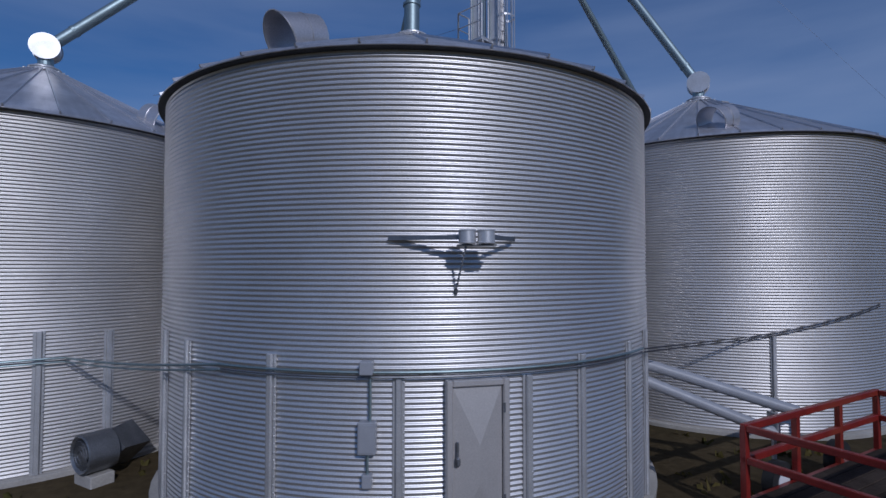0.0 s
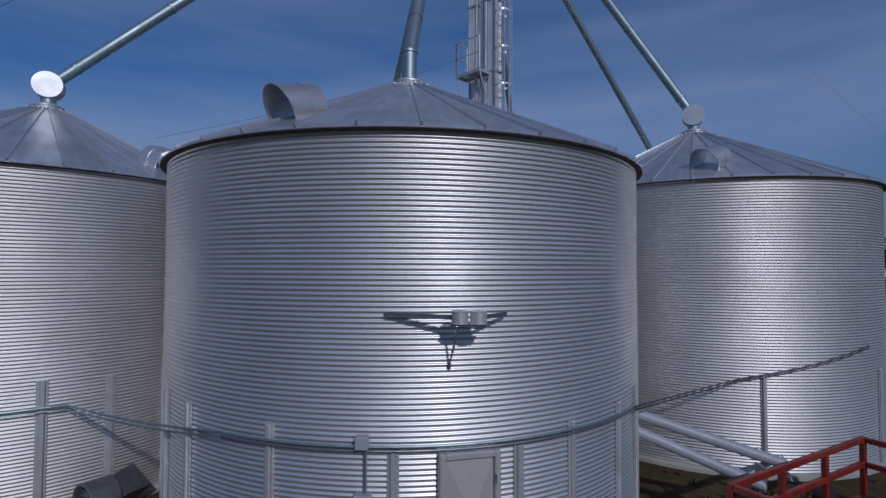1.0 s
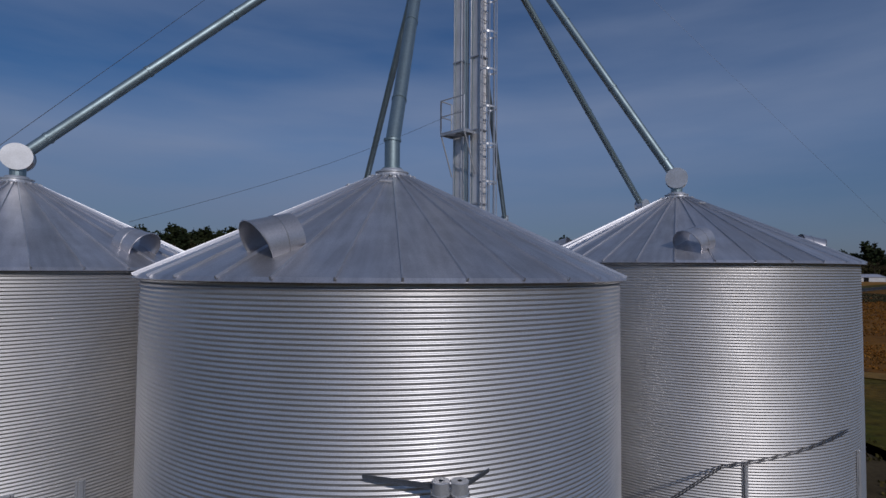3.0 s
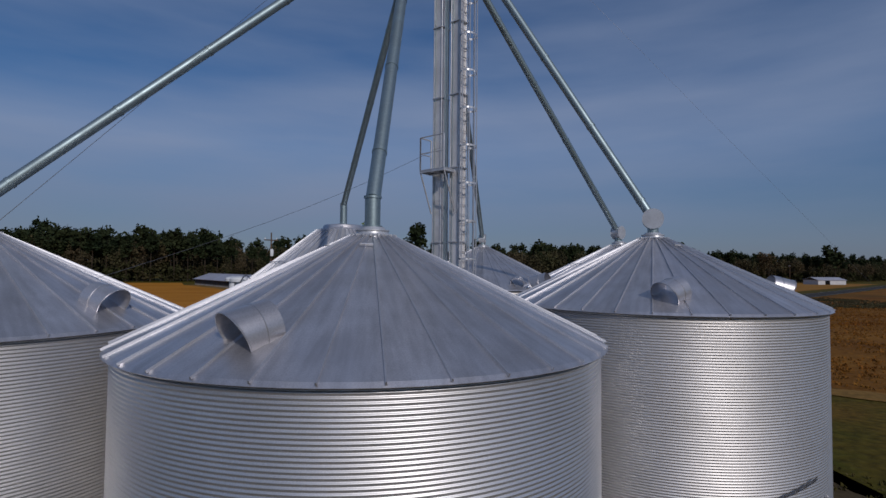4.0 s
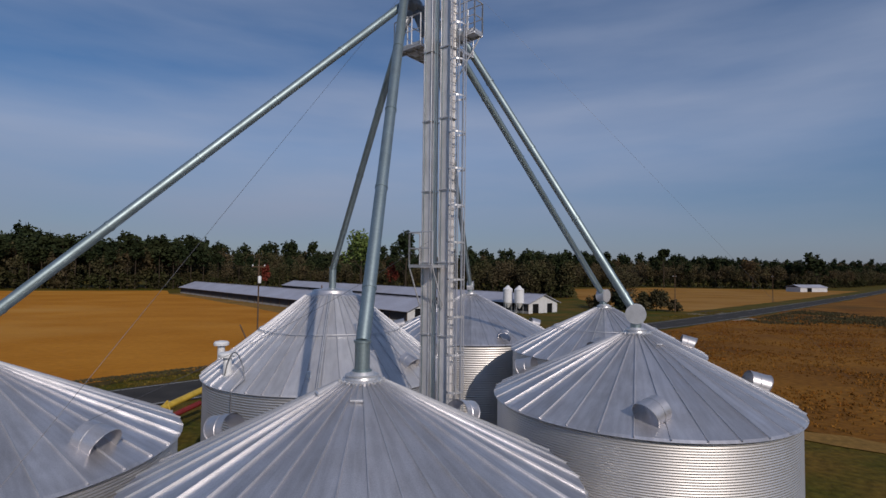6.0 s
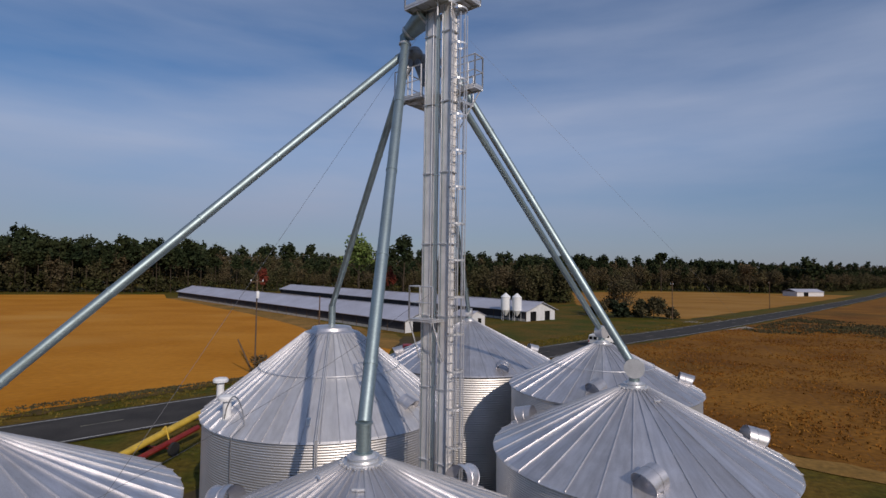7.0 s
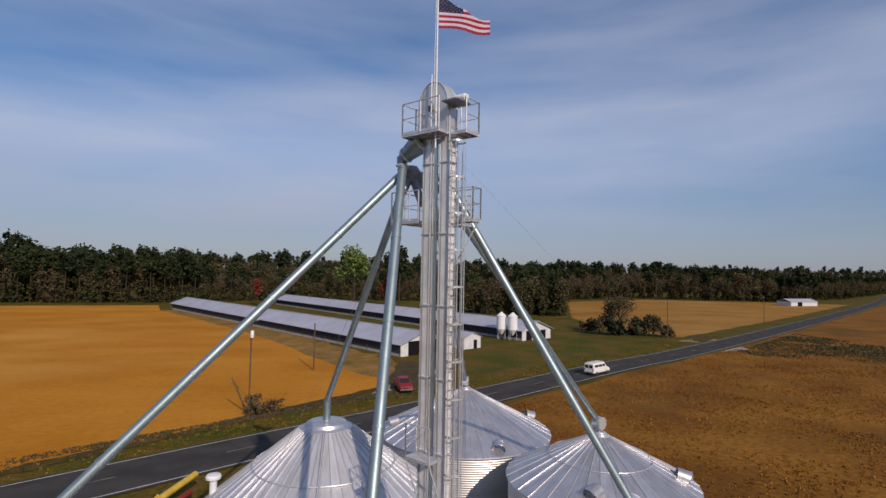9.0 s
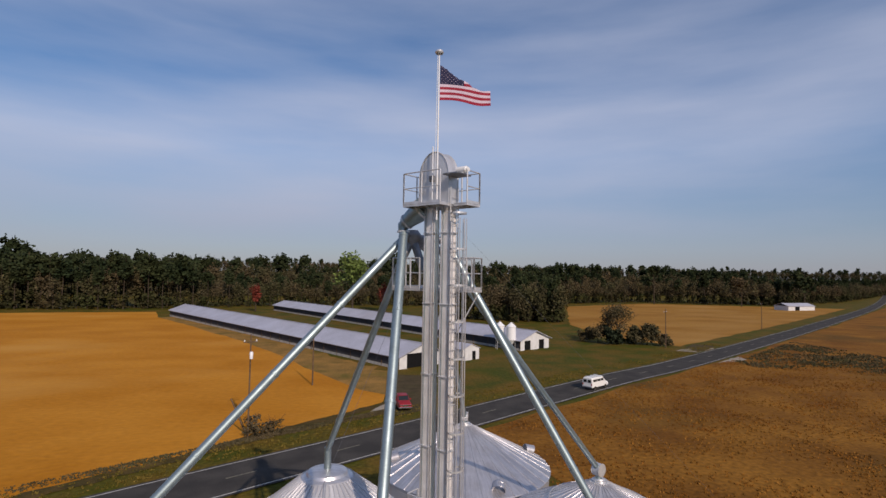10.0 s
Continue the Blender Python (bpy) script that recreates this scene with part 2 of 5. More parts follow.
scrub_mat = material("scrub_twigs", (0.042, 0.037, 0.017), 0.9, 0.0, 0.3, 9.0, 0.9, 0.3, second=(0.040, 0.046, 0.017), stain=(0.062, 0.041, 0.020), island=0.3)
spring_mat = material("spring_leaves", (0.13, 0.19, 0.035), 0.8, 0.0, 0.25, 4.0, 0.6, 0.3, island=0.3)
redbud_mat = material("red_twigs", (0.20, 0.045, 0.030), 0.85, 0.0, 0.25, 3.0, 0.6, 0.3)
bush_mat = material("dark_bush_leaves", (0.030, 0.040, 0.022), 0.85, 0.0, 0.3, 3.0, 0.5, 0.3, island=0.4)


# ---- mesh tools ----
class Geo:
    """Collects vertices and faces of one mesh."""

    def __init__(self):
        self.v, self.f = [], []

    def add(self, verts, faces, m=None):
        k = len(self.v)
        self.v += [tuple(m @ Vector(p)) for p in verts] if m is not None else [tuple(p) for p in verts]
        self.f += [tuple(i + k for i in q) for q in faces]
        return self

    def box(self, centre, size, m=None, edge=0.0):
        """A box whose long edges are cut at 45 degrees by edge."""
        x, y, z = (s / 2 for s in size)
        e = min(edge, 0.45 * min(size))
        cx, cy, cz = centre
        if e <= 0:
            vs = [(cx + a * x, cy + b * y, cz + c * z) for a in (-1, 1) for b in (-1, 1) for c in (-1, 1)]
            return self.add(vs, [(0, 1, 3, 2), (4, 6, 7, 5), (0, 4, 5, 1), (2, 3, 7, 6), (0, 2, 6, 4), (1, 5, 7, 3)], m)
        vs, idx = [], {}
        for a in (-1, 1):
            for b in (-1, 1):
                for c in (-1, 1):
                    for k in range(3):
                        q = [x - e, y - e, z - e]
                        q[k] = (x, y, z)[k]
                        idx[a, b, c, k] = len(vs)
                        vs.append((cx + a * q[0], cy + b * q[1], cz + c * q[2]))
        fs = []
        for k in range(3):
            i, j = (k + 1) % 3, (k + 2) % 3
            for s in (-1, 1):
                loop = []
                for p, q in ((-1, -1), (1, -1), (1, 1), (-1, 1)):
                    key = [0, 0, 0]
                    key[k], key[i], key[j] = s, p, q
                    loop.append(idx[(*key, k)])
                fs.append(tuple(loop if s > 0 else reversed(loop)))
            for p in (-1, 1):
                for q in (-1, 1):
                    a, b = [0, 0, 0], [0, 0, 0]
                    a[k], a[i], a[j] = -1, p, q
                    b[k], b[i], b[j] = 1, p, q
                    loop = (idx[(*a, i)], idx[(*b, i)], idx[(*b, j)], idx[(*a, j)])
                    fs.append(loop if p * q < 0 else tuple(reversed(loop)))
        for a in (-1, 1):
            for b in (-1, 1):
                for c in (-1, 1):
                    t = (idx[a, b, c, 0], idx[a, b, c, 1], idx[a, b, c, 2])
                    fs.append(t if a * b * c > 0 else tuple(reversed(t)))
        return self.add(vs, fs, m)

    def tube(self, a, b, r, n=12, r2=None, caps=True):
        a, b = Vector(a), Vector(b)
        q = (b - a).to_track_quat("Z", "Y").to_matrix()
        r2 = r if r2 is None else r2
        vs = [a + q @ Vector((r * math.cos(t), r * math.sin(t), 0)) for t in (2 * math.pi * i / n for i in range(n))]
        vs += [b + q @ Vector((r2 * math.cos(t), r2 * math.sin(t), 0)) for t in (2 * math.pi * i / n for i in range(n))]
        fs = [(i, (i + 1) % n, n + (i + 1) % n, n + i) for i in range(n)]
        if caps:
            fs += [tuple(range(n - 1, -1, -1)), tuple(range(n, 2 * n))]
        return self.add(vs, fs)

    def path(self, pts, r, n=8, flat=None):
        """One tube swept along pts; closed where the last point is the first. flat: (width, height) of a strip in place of the round tube."""
        pts = [Vector(p) for p in pts]
        closed = (pts[0] - pts[-1]).length < 1e-6
        if closed:
            pts = pts[:-1]
        k = len(pts)
        if flat:
            w, h = flat[0] / 2, flat[1] / 2
            shape, n = [(-w, -h), (w, -h), (w, h), (-w, h)], 4
        else:
            shape = [(r * math.cos(2 * math.pi * i / n), r * math.sin(2 * math.pi * i / n)) for i in range(n)]
        vs = []
        side = None
        for i, p in enumerate(pts):
            a = pts[i - 1] if i or closed else p
            b = pts[(i + 1) % k] if i < k - 1 or closed else p
            d = (b - a).normalized()
            ref = Vector((0, 0, 1)) if flat or abs(d.z) < 0.95 else Vector((1, 0, 0))
            new_side = d.cross(ref).normalized()
            if side is not None and new_side.dot(side) < 0.2 and not flat:
                new_side = (side - d * side.dot(d)).normalized()
            side = new_side
            top = side.cross(d)
            vs += [p + side * x + top * y for x, y in shape]
        fs = [(i * n + j, i * n + (j + 1) % n, ((i + 1) % k) * n + (j + 1) % n, ((i + 1) % k) * n + j) for i in range(k if closed else k - 1) for j in range(n)]
        if not closed:
            fs += [tuple(range(n - 1, -1, -1)), tuple(range((k - 1) * n, k * n))]
        return self.add(vs, [tuple(reversed(f)) for f in fs])

    def lathe(self, profile, n=32, centre=(0, 0, 0), start=0.0, end=2 * math.pi):
        """Turns (radius, z) pairs, listed from the bottom up on the outside, about the upright axis."""
        full = abs(end - start - 2 * math.pi) < 1e-6
        cols = n if full else n + 1
        vs = [(centre[0] + r * math.cos(start + (end - start) * i / n), centre[1] + r * math.sin(start + (end - start) * i / n), centre[2] + z) for r, z in profile for i in range(cols)]
        fs = []
        for k in range(len(profile) - 1):
            for i in range(n):
                j = (i + 1) % cols
                fs.append((k * cols + i, k * cols + j, (k + 1) * cols + j, (k + 1) * cols + i))
        return self.add(vs, fs)

    def mesh(self, name, smooth=False, angle=35):
        me = bpy.data.meshes.new(name)
        me.from_pydata(self.v, [], self.f)
        if smooth:
            me.polygons.foreach_set("use_smooth", [True] * len(me.polygons))
            me.set_sharp_from_angle(angle=radians(angle))
        me.update()
        return me


def part(name, geo, mat, parent=None, label="", smooth=False, m=None, angle=35):
    me = geo if isinstance(geo, bpy.types.Mesh) else geo.mesh(name, smooth, angle)
    if mat and not me.materials:
        me.materials.append(mat)
    ob = new(name, me)
    if m is not None:
        ob.matrix_basis = m
    if parent:
        ob.parent = parent
    return tagged(ob, label)


def thing(name, x, y, z, rz, label, category, group="", kind=""):
    ob = new(name)
    ob.matrix_basis = pose(x, y, z, 0, 0, rz)
    ob.empty_display_size = 0.2
    return tagged(ob, label, category, group, kind)


# ---- ground, fields, road ----
def sheet(name, corners, z, mat, label, category, wob=0.0, step=6.0):
    """A flat field outline, its edges cut into short uneven steps."""
    rng = random.Random(len(name) * 7 + len(corners))
    pts = []
    for (ax, ay), (bx, by) in zip(corners, corners[1:] + corners[:1]):
        k = max(1, int(math.hypot(bx - ax, by - ay) / step))
        for i in range(k):
            t = i / k
            pts.append((ax + (bx - ax) * t + rng.uniform(-wob, wob), ay + (by - ay) * t + rng.uniform(-wob, wob), z))
    bm = bmesh.new()
    f = bm.faces.new([bm.verts.new(p) for p in pts])
    bmesh.ops.triangulate(bm, faces=[f])
    for f in bm.faces:
        if f.normal.z < 0:
            f.normal_flip()
    me = bpy.data.meshes.new(name)
    bm.to_mesh(me)
    bm.free()
    me.materials.append(mat)
    return tagged(new(name, me), label, category, kind="structure")


g = Geo()
edges = [-4000, -1500, -600, -300, -150, -75, -35, -15, 0, 15, 35, 75, 150, 300, 600, 1500, 4000]
g.add([(x, y, 0) for y in edges for x in edges], [(r * 17 + c, r * 17 + c + 1, (r + 1) * 17 + c + 1, (r + 1) * 17 + c) for r in range(16) for c in range(16)])
ground = tagged(part("ground", g, grass_mat), "patchy green and straw-coloured grass ground", "ground", kind="structure")

sheet("golden_field", [(-230, -75), (-110, -8), (-32, 47.8), (-20.7, 58.3), (-15.5, 64), (-8.8, 70.6), (0.2, 79.2), (0.8, 84), (-3.6, 88.4), (-13, 103.7), (-25, 127), (-40, 152), (-66, 190), (-92, 226), (-106, 256), (-165, 243), (-420, 215)], 0.05, gold_mat, "golden stubble field beyond the road", "field", 0.5)
sheet("brown_field", [(12, 64.6), (16.5, 68.2), (47, 91.4), (83.4, 117.3), (203, 211), (377, 350), (905, 785), (1500, 300), (700, -200), (160, -80), (61.5, 5.6), (28.8, 33.4), (21.6, 39.6), (15, 52)], 0.05, brown_mat, "rough brown fallow field beside the road", "field", 0.6)
sheet("far_field", [(86, 141), (200, 230), (330, 335), (300, 349), (200, 379), (120, 330), (77, 206), (72, 170)], 0.05, far_gold_mat, "pale golden field in front of distant woods", "field", 0.6)
sheet("field_margin", [(-4, 82), (-8, 91), (-18, 108), (-31, 130), (-50, 160), (-76, 198), (-97, 230), (-78, 230), (-46, 181), (-21, 141), (-5, 115), (3, 98), (4, 84)], 0.035, margin_mat, "worn straw and soil margin beside the poultry house", "ground", 1.6, 3.0)
sheet("gravel_drive", [(79, 132.5), (83.5, 129.2), (94, 137.5), (90.5, 140.5)], 0.065, gravel_mat, "pale gravel drive mouth beside the road", "gravel", 0.5, 2.0)
sheet("gravel_drive", [(78, 113.2), (80.5, 115.2), (90, 122.2), (89, 117.6)], 0.065, gravel_mat, "pale gravel apron beside the road", "gravel", 0.4, 2.0)
sheet("gravel_drive", [(-1.5, 74.5), (3.5, 76.5), (7, 82), (9.5, 93), (4, 94), (2, 84)], 0.058, gravel_mat, "pale gravel drive beside the poultry house", "gravel", 0.5, 2.0)
sheet("field_edge", [(-110, -8), (-32, 47.8), (-20.7, 58.3), (-15.5, 64), (-8.8, 70.6), (0.2, 79.2), (1.4, 78.2), (-7.7, 69.2), (-14.4, 62.6), (-19.6, 56.9), (-30.9, 46.4), (-109, -9.4)], 0.055, scrub_soil, "brown scrubby strip between the field and the verge", "ground", 0.4, 1.5)
sheet("dirt_track", [(20, 38), (27.0, 31.8), (34, 26), (60, 4), (62, 6), (36, 28.2), (29.2, 33.8), (22, 40)], 0.06, margin_mat, "pale dirt track along the fallow field", "track", 0.4, 2.0)
sheet("yard", [(-15, -25), (16, -25), (17, 25), (10, 44), (-2, 44), (-9, 36), (-16, 20)], 0.02, dirt_mat, "dry dirt yard with sparse grass round the bins", "yard", 0.6, 2.5)

road_mid = [(-200, -82), (-110, -20), (-60, 16.5), (-25, 43.0), (-13.5, 51.7), (0, 61.6), (13.5, 72.0), (44, 95.3), (80.4, 121.2), (200, 215), (372, 355), (560, 520), (900, 830)]
road_mid = [Vector((x, y)) for x, y in road_mid]


def road_strip(offset, half, z, start=0.0, stop=1e9, dash=0.0, gap=0.0):
    """Quads along the road's middle line, offset to its left, half wide on both sides."""
    pts, s = [], 0.0
    for k in range(len(road_mid) - 1):
        a, b = road_mid[k], road_mid[k + 1]
        n = max(1, int((b - a).length / 6))
        p, q = road_mid[max(k - 1, 0)], road_mid[min(k + 2, len(road_mid) - 1)]
        for i in range(n):
            t = i / n
            c = 0.5 * ((2 * a) + (b - p) * t + (2 * p - 5 * a + 4 * b - q) * t * t + (3 * a - p - 3 * b + q) * t ** 3)
            pts.append(c)
    out = Geo()
    rows, s = [], 0.0
    for i, c in enumerate(pts):
        d = (pts[min(i + 1, len(pts) - 1)] - pts[max(i - 1, 0)]).normalized()
        nrm = Vector((-d.y, d.x))
        rows.append((c + nrm * (offset + half), c + nrm * (offset - half), s))
        s += (pts[min(i + 1, len(pts) - 1)] - c).length
    if not dash:
        vs = []
        for l, r, _ in rows:
            vs += [(l.x, l.y, z), (r.x, r.y, z)]
        return out.add(vs, [(2 * i + 1, 2 * i + 3, 2 * i + 2, 2 * i) for i in range(len(rows) - 1)])
    pos, total = 0.0, rows[-1][2]
    while pos < total - dash:
        def at(u):
            for (l0, r0, s0), (l1, r1, s1) in zip(rows, rows[1:]):
                if s0 <= u <= s1:
                    w = (u - s0) / max(s1 - s0, 1e-6)
                    return l0.lerp(l1, w), r0.lerp(r1, w)
            return rows[-1][:2]
        (l0, r0), (l1, r1) = at(pos), at(pos + dash)
        out.add([(l0.x, l0.y, z), (r0.x, r0.y, z), (r1.x, r1.y, z), (l1.x, l1.y, z)], [(0, 1, 2, 3)])
        pos += dash + gap
    return out


road = tagged(part("road", road_strip(0, 3.95, 0.09), asphalt), "two-lane grey asphalt country road", "road", kind="structure")
for off in (3.5, -3.5):
    part("edge_line", road_strip(off, 0.075, 0.1), road_paint, road, "worn white edge line")
part("centre_line", road_strip(0, 0.06, 0.1, dash=3.0, gap=9.0), centre_paint, road, "worn broken centre line")
sheet("driveway", [(1.5, 72), (6.5, 75), (7, 82), (9, 100), (3, 101), (0.5, 84)], 0.06, dirt_mat, "pale dirt driveway off the road", "driveway", 0.3, 2.0)
sheet("field_track", [(84, 129.5), (88, 133), (97, 142), (93, 146), (86, 139)], 0.07, dirt_mat, "pale dirt turn-in beside the road", "track", 0.3, 2.0)


# ---- grain bins ----
PITCH = 0.0677


def roof_panel_mesh(name, n, r0, z0, r1, z1, rib):
    """One roof sheet between two radii about +x: bent down at the eave, standing rib along one edge."""
    h = math.pi / n
    q = Geo()
    pts = []
    for r, z in ((r0, z0), (r1 - 0.06, z1 + 0.06 * (z0 - z1) / (r1 - r0)), (r1, z1 - 0.035), (r1 - 0.008, z1 - 0.045), (r1 - 0.08, z1 - 0.02), (r0, z0 - 0.012)):
        for a in (-h, 0.0, h):
            pts.append((r * math.cos(a), r * math.sin(a), z))
    fs = []
    for k in range(5):
        for i in range(2):
            fs.append((k * 3 + i, (k + 1) * 3 + i, (k + 1) * 3 + i + 1, k * 3 + i + 1))
    q.add(pts, fs)
    # the rib
    sl = math.atan2(z0 - z1, r1 - r0)
    up = Vector((math.sin(sl), 0, math.cos(sl)))
    a, b = Vector((r0 + 0.05, 0, z0 - 0.05 * math.tan(sl))), Vector((r1 - 0.01, 0, z1 - 0.006))
    m = Matrix.Rotation(-h, 4, "Z")
    w1 = rib * 0.36
    vs = []
    for c in (a, b):
        for s, k in ((-1, 0), (-0.62, 1), (0.62, 1), (1, 0)):
            vs.append(c + Vector((0, s * w1, 0)) + up * (rib * k))
    q.add(vs, [(0, 4, 5, 1), (1, 5, 6, 2), (2, 6, 7, 3), (4, 7, 6, 5), (0, 1, 2, 3)], m)
    return q.mesh(name)


def hood_parts(bin_ob, angle, r, z, slope, yaw=0.0, size=0.37, length=0.56):
    """A round roof vent whose mouth looks outwards and a little down."""
    q = Geo()
    n = 22
    tilt = slope * 0.55
    for rad, flip in ((size, False), (size - 0.012, True)):
        vs, fs = [], []
        for k, (x, drop) in enumerate(((0.0, 0), (length * 0.5, 0), (length, 0))):
            for i in range(n):
                t = 2 * math.pi * i / n
                shear = (0.10 * math.sin(t)) if k == 0 else 0.0
                vs.append((-x + shear, rad * math.cos(t), rad * math.sin(t)))
        for k in range(2):
            for i in range(n):
                j = (i + 1) % n
                f = (k * n + i, k * n + j, (k + 1) * n + j, (k + 1) * n + i)
                fs.append(f if flip else tuple(reversed(f)))
        q.add(vs, fs)
    lip = [(0.10 * math.sin(2 * math.pi * i / n) + 0.0, size * 1.02 * math.cos(2 * math.pi * i / n), size * 1.02 * math.sin(2 * math.pi * i / n)) for i in range(n)]
    q.path(lip + lip[:1], 0.012, 5)
    for k in (-0.55,):
        ring = [(k * length, (size + 0.004) * math.cos(2 * math.pi * i / n), (size + 0.004) * math.sin(2 * math.pi * i / n)) for i in range(n)]
        q.path(ring + ring[:1], 0.009, 4)
    m = Matrix.Rotation(radians(angle), 4, "Z") @ Matrix.Translation((r, 0, z)) @ Matrix.Rotation(radians(yaw), 4, "Z") @ Matrix.Rotation(tilt, 4, "Y")
    vent = part("roof_vent", q, roof_metal, bin_ob, "round hooded galvanised roof vent", smooth=True, m=m)
    return vent


def mushroom_parts(bin_ob, angle, r, z, tall=0.75):
    m = Matrix.Rotation(radians(angle), 4, "Z") @ Matrix.Translation((r, 0, z))
    q = Geo().lathe([(0.17, -0.25), (0.17, tall), (0.16, tall), (0.16, -0.2)], 18)
    v = part("roof_vent", q, white_metal, bin_ob, "white capped roof vent stack", smooth=True, m=m)
    c = Geo().lathe([(0.30, tall - 0.06), (0.35, tall - 0.05), (0.36, tall + 0.06), (0.30, tall + 0.13), (0.02, tall + 0.18)], 18)
    part("cap", c, white_metal, v, smooth=True)


def grain_bin(x, y, wall_r, eave_z, top_r, top_z, panels, phase, fine, label, rib=0.045, base=0.12, pitch=PITCH, metal=old_wall_metal, depth=0.15, sheets=roof_metal):
    """A corrugated round bin on a concrete pad: wall, eave, roof sheets, collar."""
    ob = thing("grain_bin", x, y, 0, 0, label, "grain bin", "grain bins")
    pad = Geo().lathe([(wall_r + 0.14, -0.3), (wall_r + 0.14, base - 0.02), (wall_r + 0.11, base), (0.01, base)], 64)
    part("foundation", pad, concrete, ob, "pale round concrete pad", m=None, smooth=True)
    samples, segs = (8, 144) if fine else (5, 96)
    rows = int(round((eave_z - base) / pitch)) * samples
    prof = []
    for k in range(rows + 1):
        z = base + (eave_z - base) * k / rows
        wave = -math.cos(2 * math.pi * k / samples)
        prof.append((wall_r + depth * pitch * wave, z))
    part("wall", Geo().lathe(prof, segs), metal, ob, "ribbed galvanised steel sheet wall", smooth=True, angle=80)
    er = wall_r + 0.13
    # near-black ring under the overhang: the eave's shade put into its colour
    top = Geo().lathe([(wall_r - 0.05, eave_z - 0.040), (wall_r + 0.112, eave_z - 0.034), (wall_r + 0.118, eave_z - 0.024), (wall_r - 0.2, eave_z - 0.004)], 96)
    part("eave_shade_ring", top, eave_shade, ob, "dark ring painted as the shade under the eave")
    slope = math.atan2(top_z - eave_z, er - top_r)
    me = roof_panel_mesh("roof_panel", panels, top_r, top_z, er, eave_z + 0.02, rib)
    me.materials.append(sheets)
    me.materials.append(rib_metal)
    for f in list(me.polygons)[10:]:
        f.material_index = 1
    for k in range(panels):
        p = part("roof_panel", me, None, ob)
        p.matrix_basis = Matrix.Rotation(radians(phase + 360.0 / panels * (k + 0.5)), 4, "Z")
    return ob, slope


def collar_parts(ob, top_r, top_z, r=0.30):
    q = Geo().lathe([(top_r + 0.03, top_z - 0.05), (top_r + 0.04, top_z + 0.01), (top_r + 0.02, top_z + 0.035), (r + 0.05, top_z + 0.045), (r + 0.03, top_z + 0.10), (r + 0.06, top_z + 0.105), (r + 0.06, top_z + 0.125), (r - 0.02, top_z + 0.13), (r - 0.06, top_z + 0.19), (0.02, top_z + 0.20)], 28)
    c = part("roof_collar", q, frame_metal, ob, "round galvanised fill collar", smooth=True)
    for i in range(20):
        t = 2 * math.pi * i / 20
        q = Geo().box((top_r + 0.05, 0, top_z + 0.005), (0.13, 0.04, 0.05), edge=0.008)
        part("clip", q, frame_metal, c, m=Matrix.Rotation(t, 4, "Z"))
    return c


def wall_point(c, r, angle, z):
    return Vector((c[0] + r * math.cos(radians(angle)), c[1] + r * math.sin(radians(angle)), z))


bolt_me = Geo().tube((0.02, 0, 0), (0.042, 0, 0), 0.011, 6).mesh("bolt")
bolt_me.materials.append(frame_metal)


def stiffener_parts(ob, r, angles, tops, base=0.12, width=0.11):
    for a, t in zip(angles, tops):
        q = Geo()
        h = t - base
        q.box((0.045, 0, base + h / 2), (0.05, width * 0.55, h), edge=0.012)
        q.box((0.018, width * 0.42, base + h / 2), (0.012, width * 0.3, h), edge=0.003)
        q.box((0.018, -width * 0.42, base + h / 2), (0.012, width * 0.3, h), edge=0.003)
        s = part("stiffener", q, frame_metal, ob, "upright folded steel stiffener", m=Matrix.Rotation(radians(a), 4, "Z") @ Matrix.Translation((r, 0, 0)))
        k = 0
        while base + 0.1 + k * 0.1 < t - 0.03:
            bolt = part("bolt", bolt_me, None, s)
            bolt.location = (0, width * 0.46, base + 0.1 + k * 0.1)
            k += 1


A, B, L, D, E, F = (-0.67, 10.88), (8.08, 16.14), (-10.09, 12.90), (-2.94, 25.30), (5.33, 34.53), (10.72, 24.93)
R_A = 4.60
bin_a, slope_a = grain_bin(*A, R_A, 6.53, 0.40, 8.61, 36, 5.75, True, "large galvanised corrugated grain bin with a walk-in door", metal=wall_metal)
bin_b, slope_b = grain_bin(*B, 4.57, 6.89, 0.40, 8.98, 34, -0.34, True, "galvanised corrugated grain bin with a ribbed cone roof")
bin_l, slope_l = grain_bin(*L, 4.55, 6.62, 0.40, 8.70, 36, 1.0, True, "galvanised corrugated grain bin beside an aeration fan")
bin_d, slope_d = grain_bin(*D, 5.66, 6.17, 1.2, 9.75, 48, 2.75, False, "wide galvanised drying bin with a steep cone roof and flat cap", 0.06, pitch=0.10, sheets=bright_roof)
bin_e, slope_e = grain_bin(*E, 5.62, 6.73, 0.40, 9.41, 36, 2.0, False, "wide galvanised grain bin behind the elevator tower", pitch=0.13)
bin_f, slope_f = grain_bin(*F, 4.58, 7.07, 0.40, 9.19, 34, 4.0, False, "galvanised grain bin behind the ribbed bin", pitch=0.08)
for ob, r, z in ((bin_a, 0.40, 8.61), (bin_b, 0.40, 8.98), (bin_l, 0.40, 8.70), (bin_e, 0.40, 9.41), (bin_f, 0.40, 9.19)):
    collar_parts(ob, r, z)
q = Geo().lathe([(1.20, 9.70), (1.21, 9.76), (1.00, 9.84), (0.94, 9.97), (0.88, 10.0), (0.3, 10.07), (0.02, 10.08)], 36)
part("roof_cap", q, roof_metal, bin_d, "wide flat galvanised cap", smooth=True)


def on_roof(ob_slope, er, eave_z, r):
    return eave_z + (er - r) * math.tan(ob_slope)


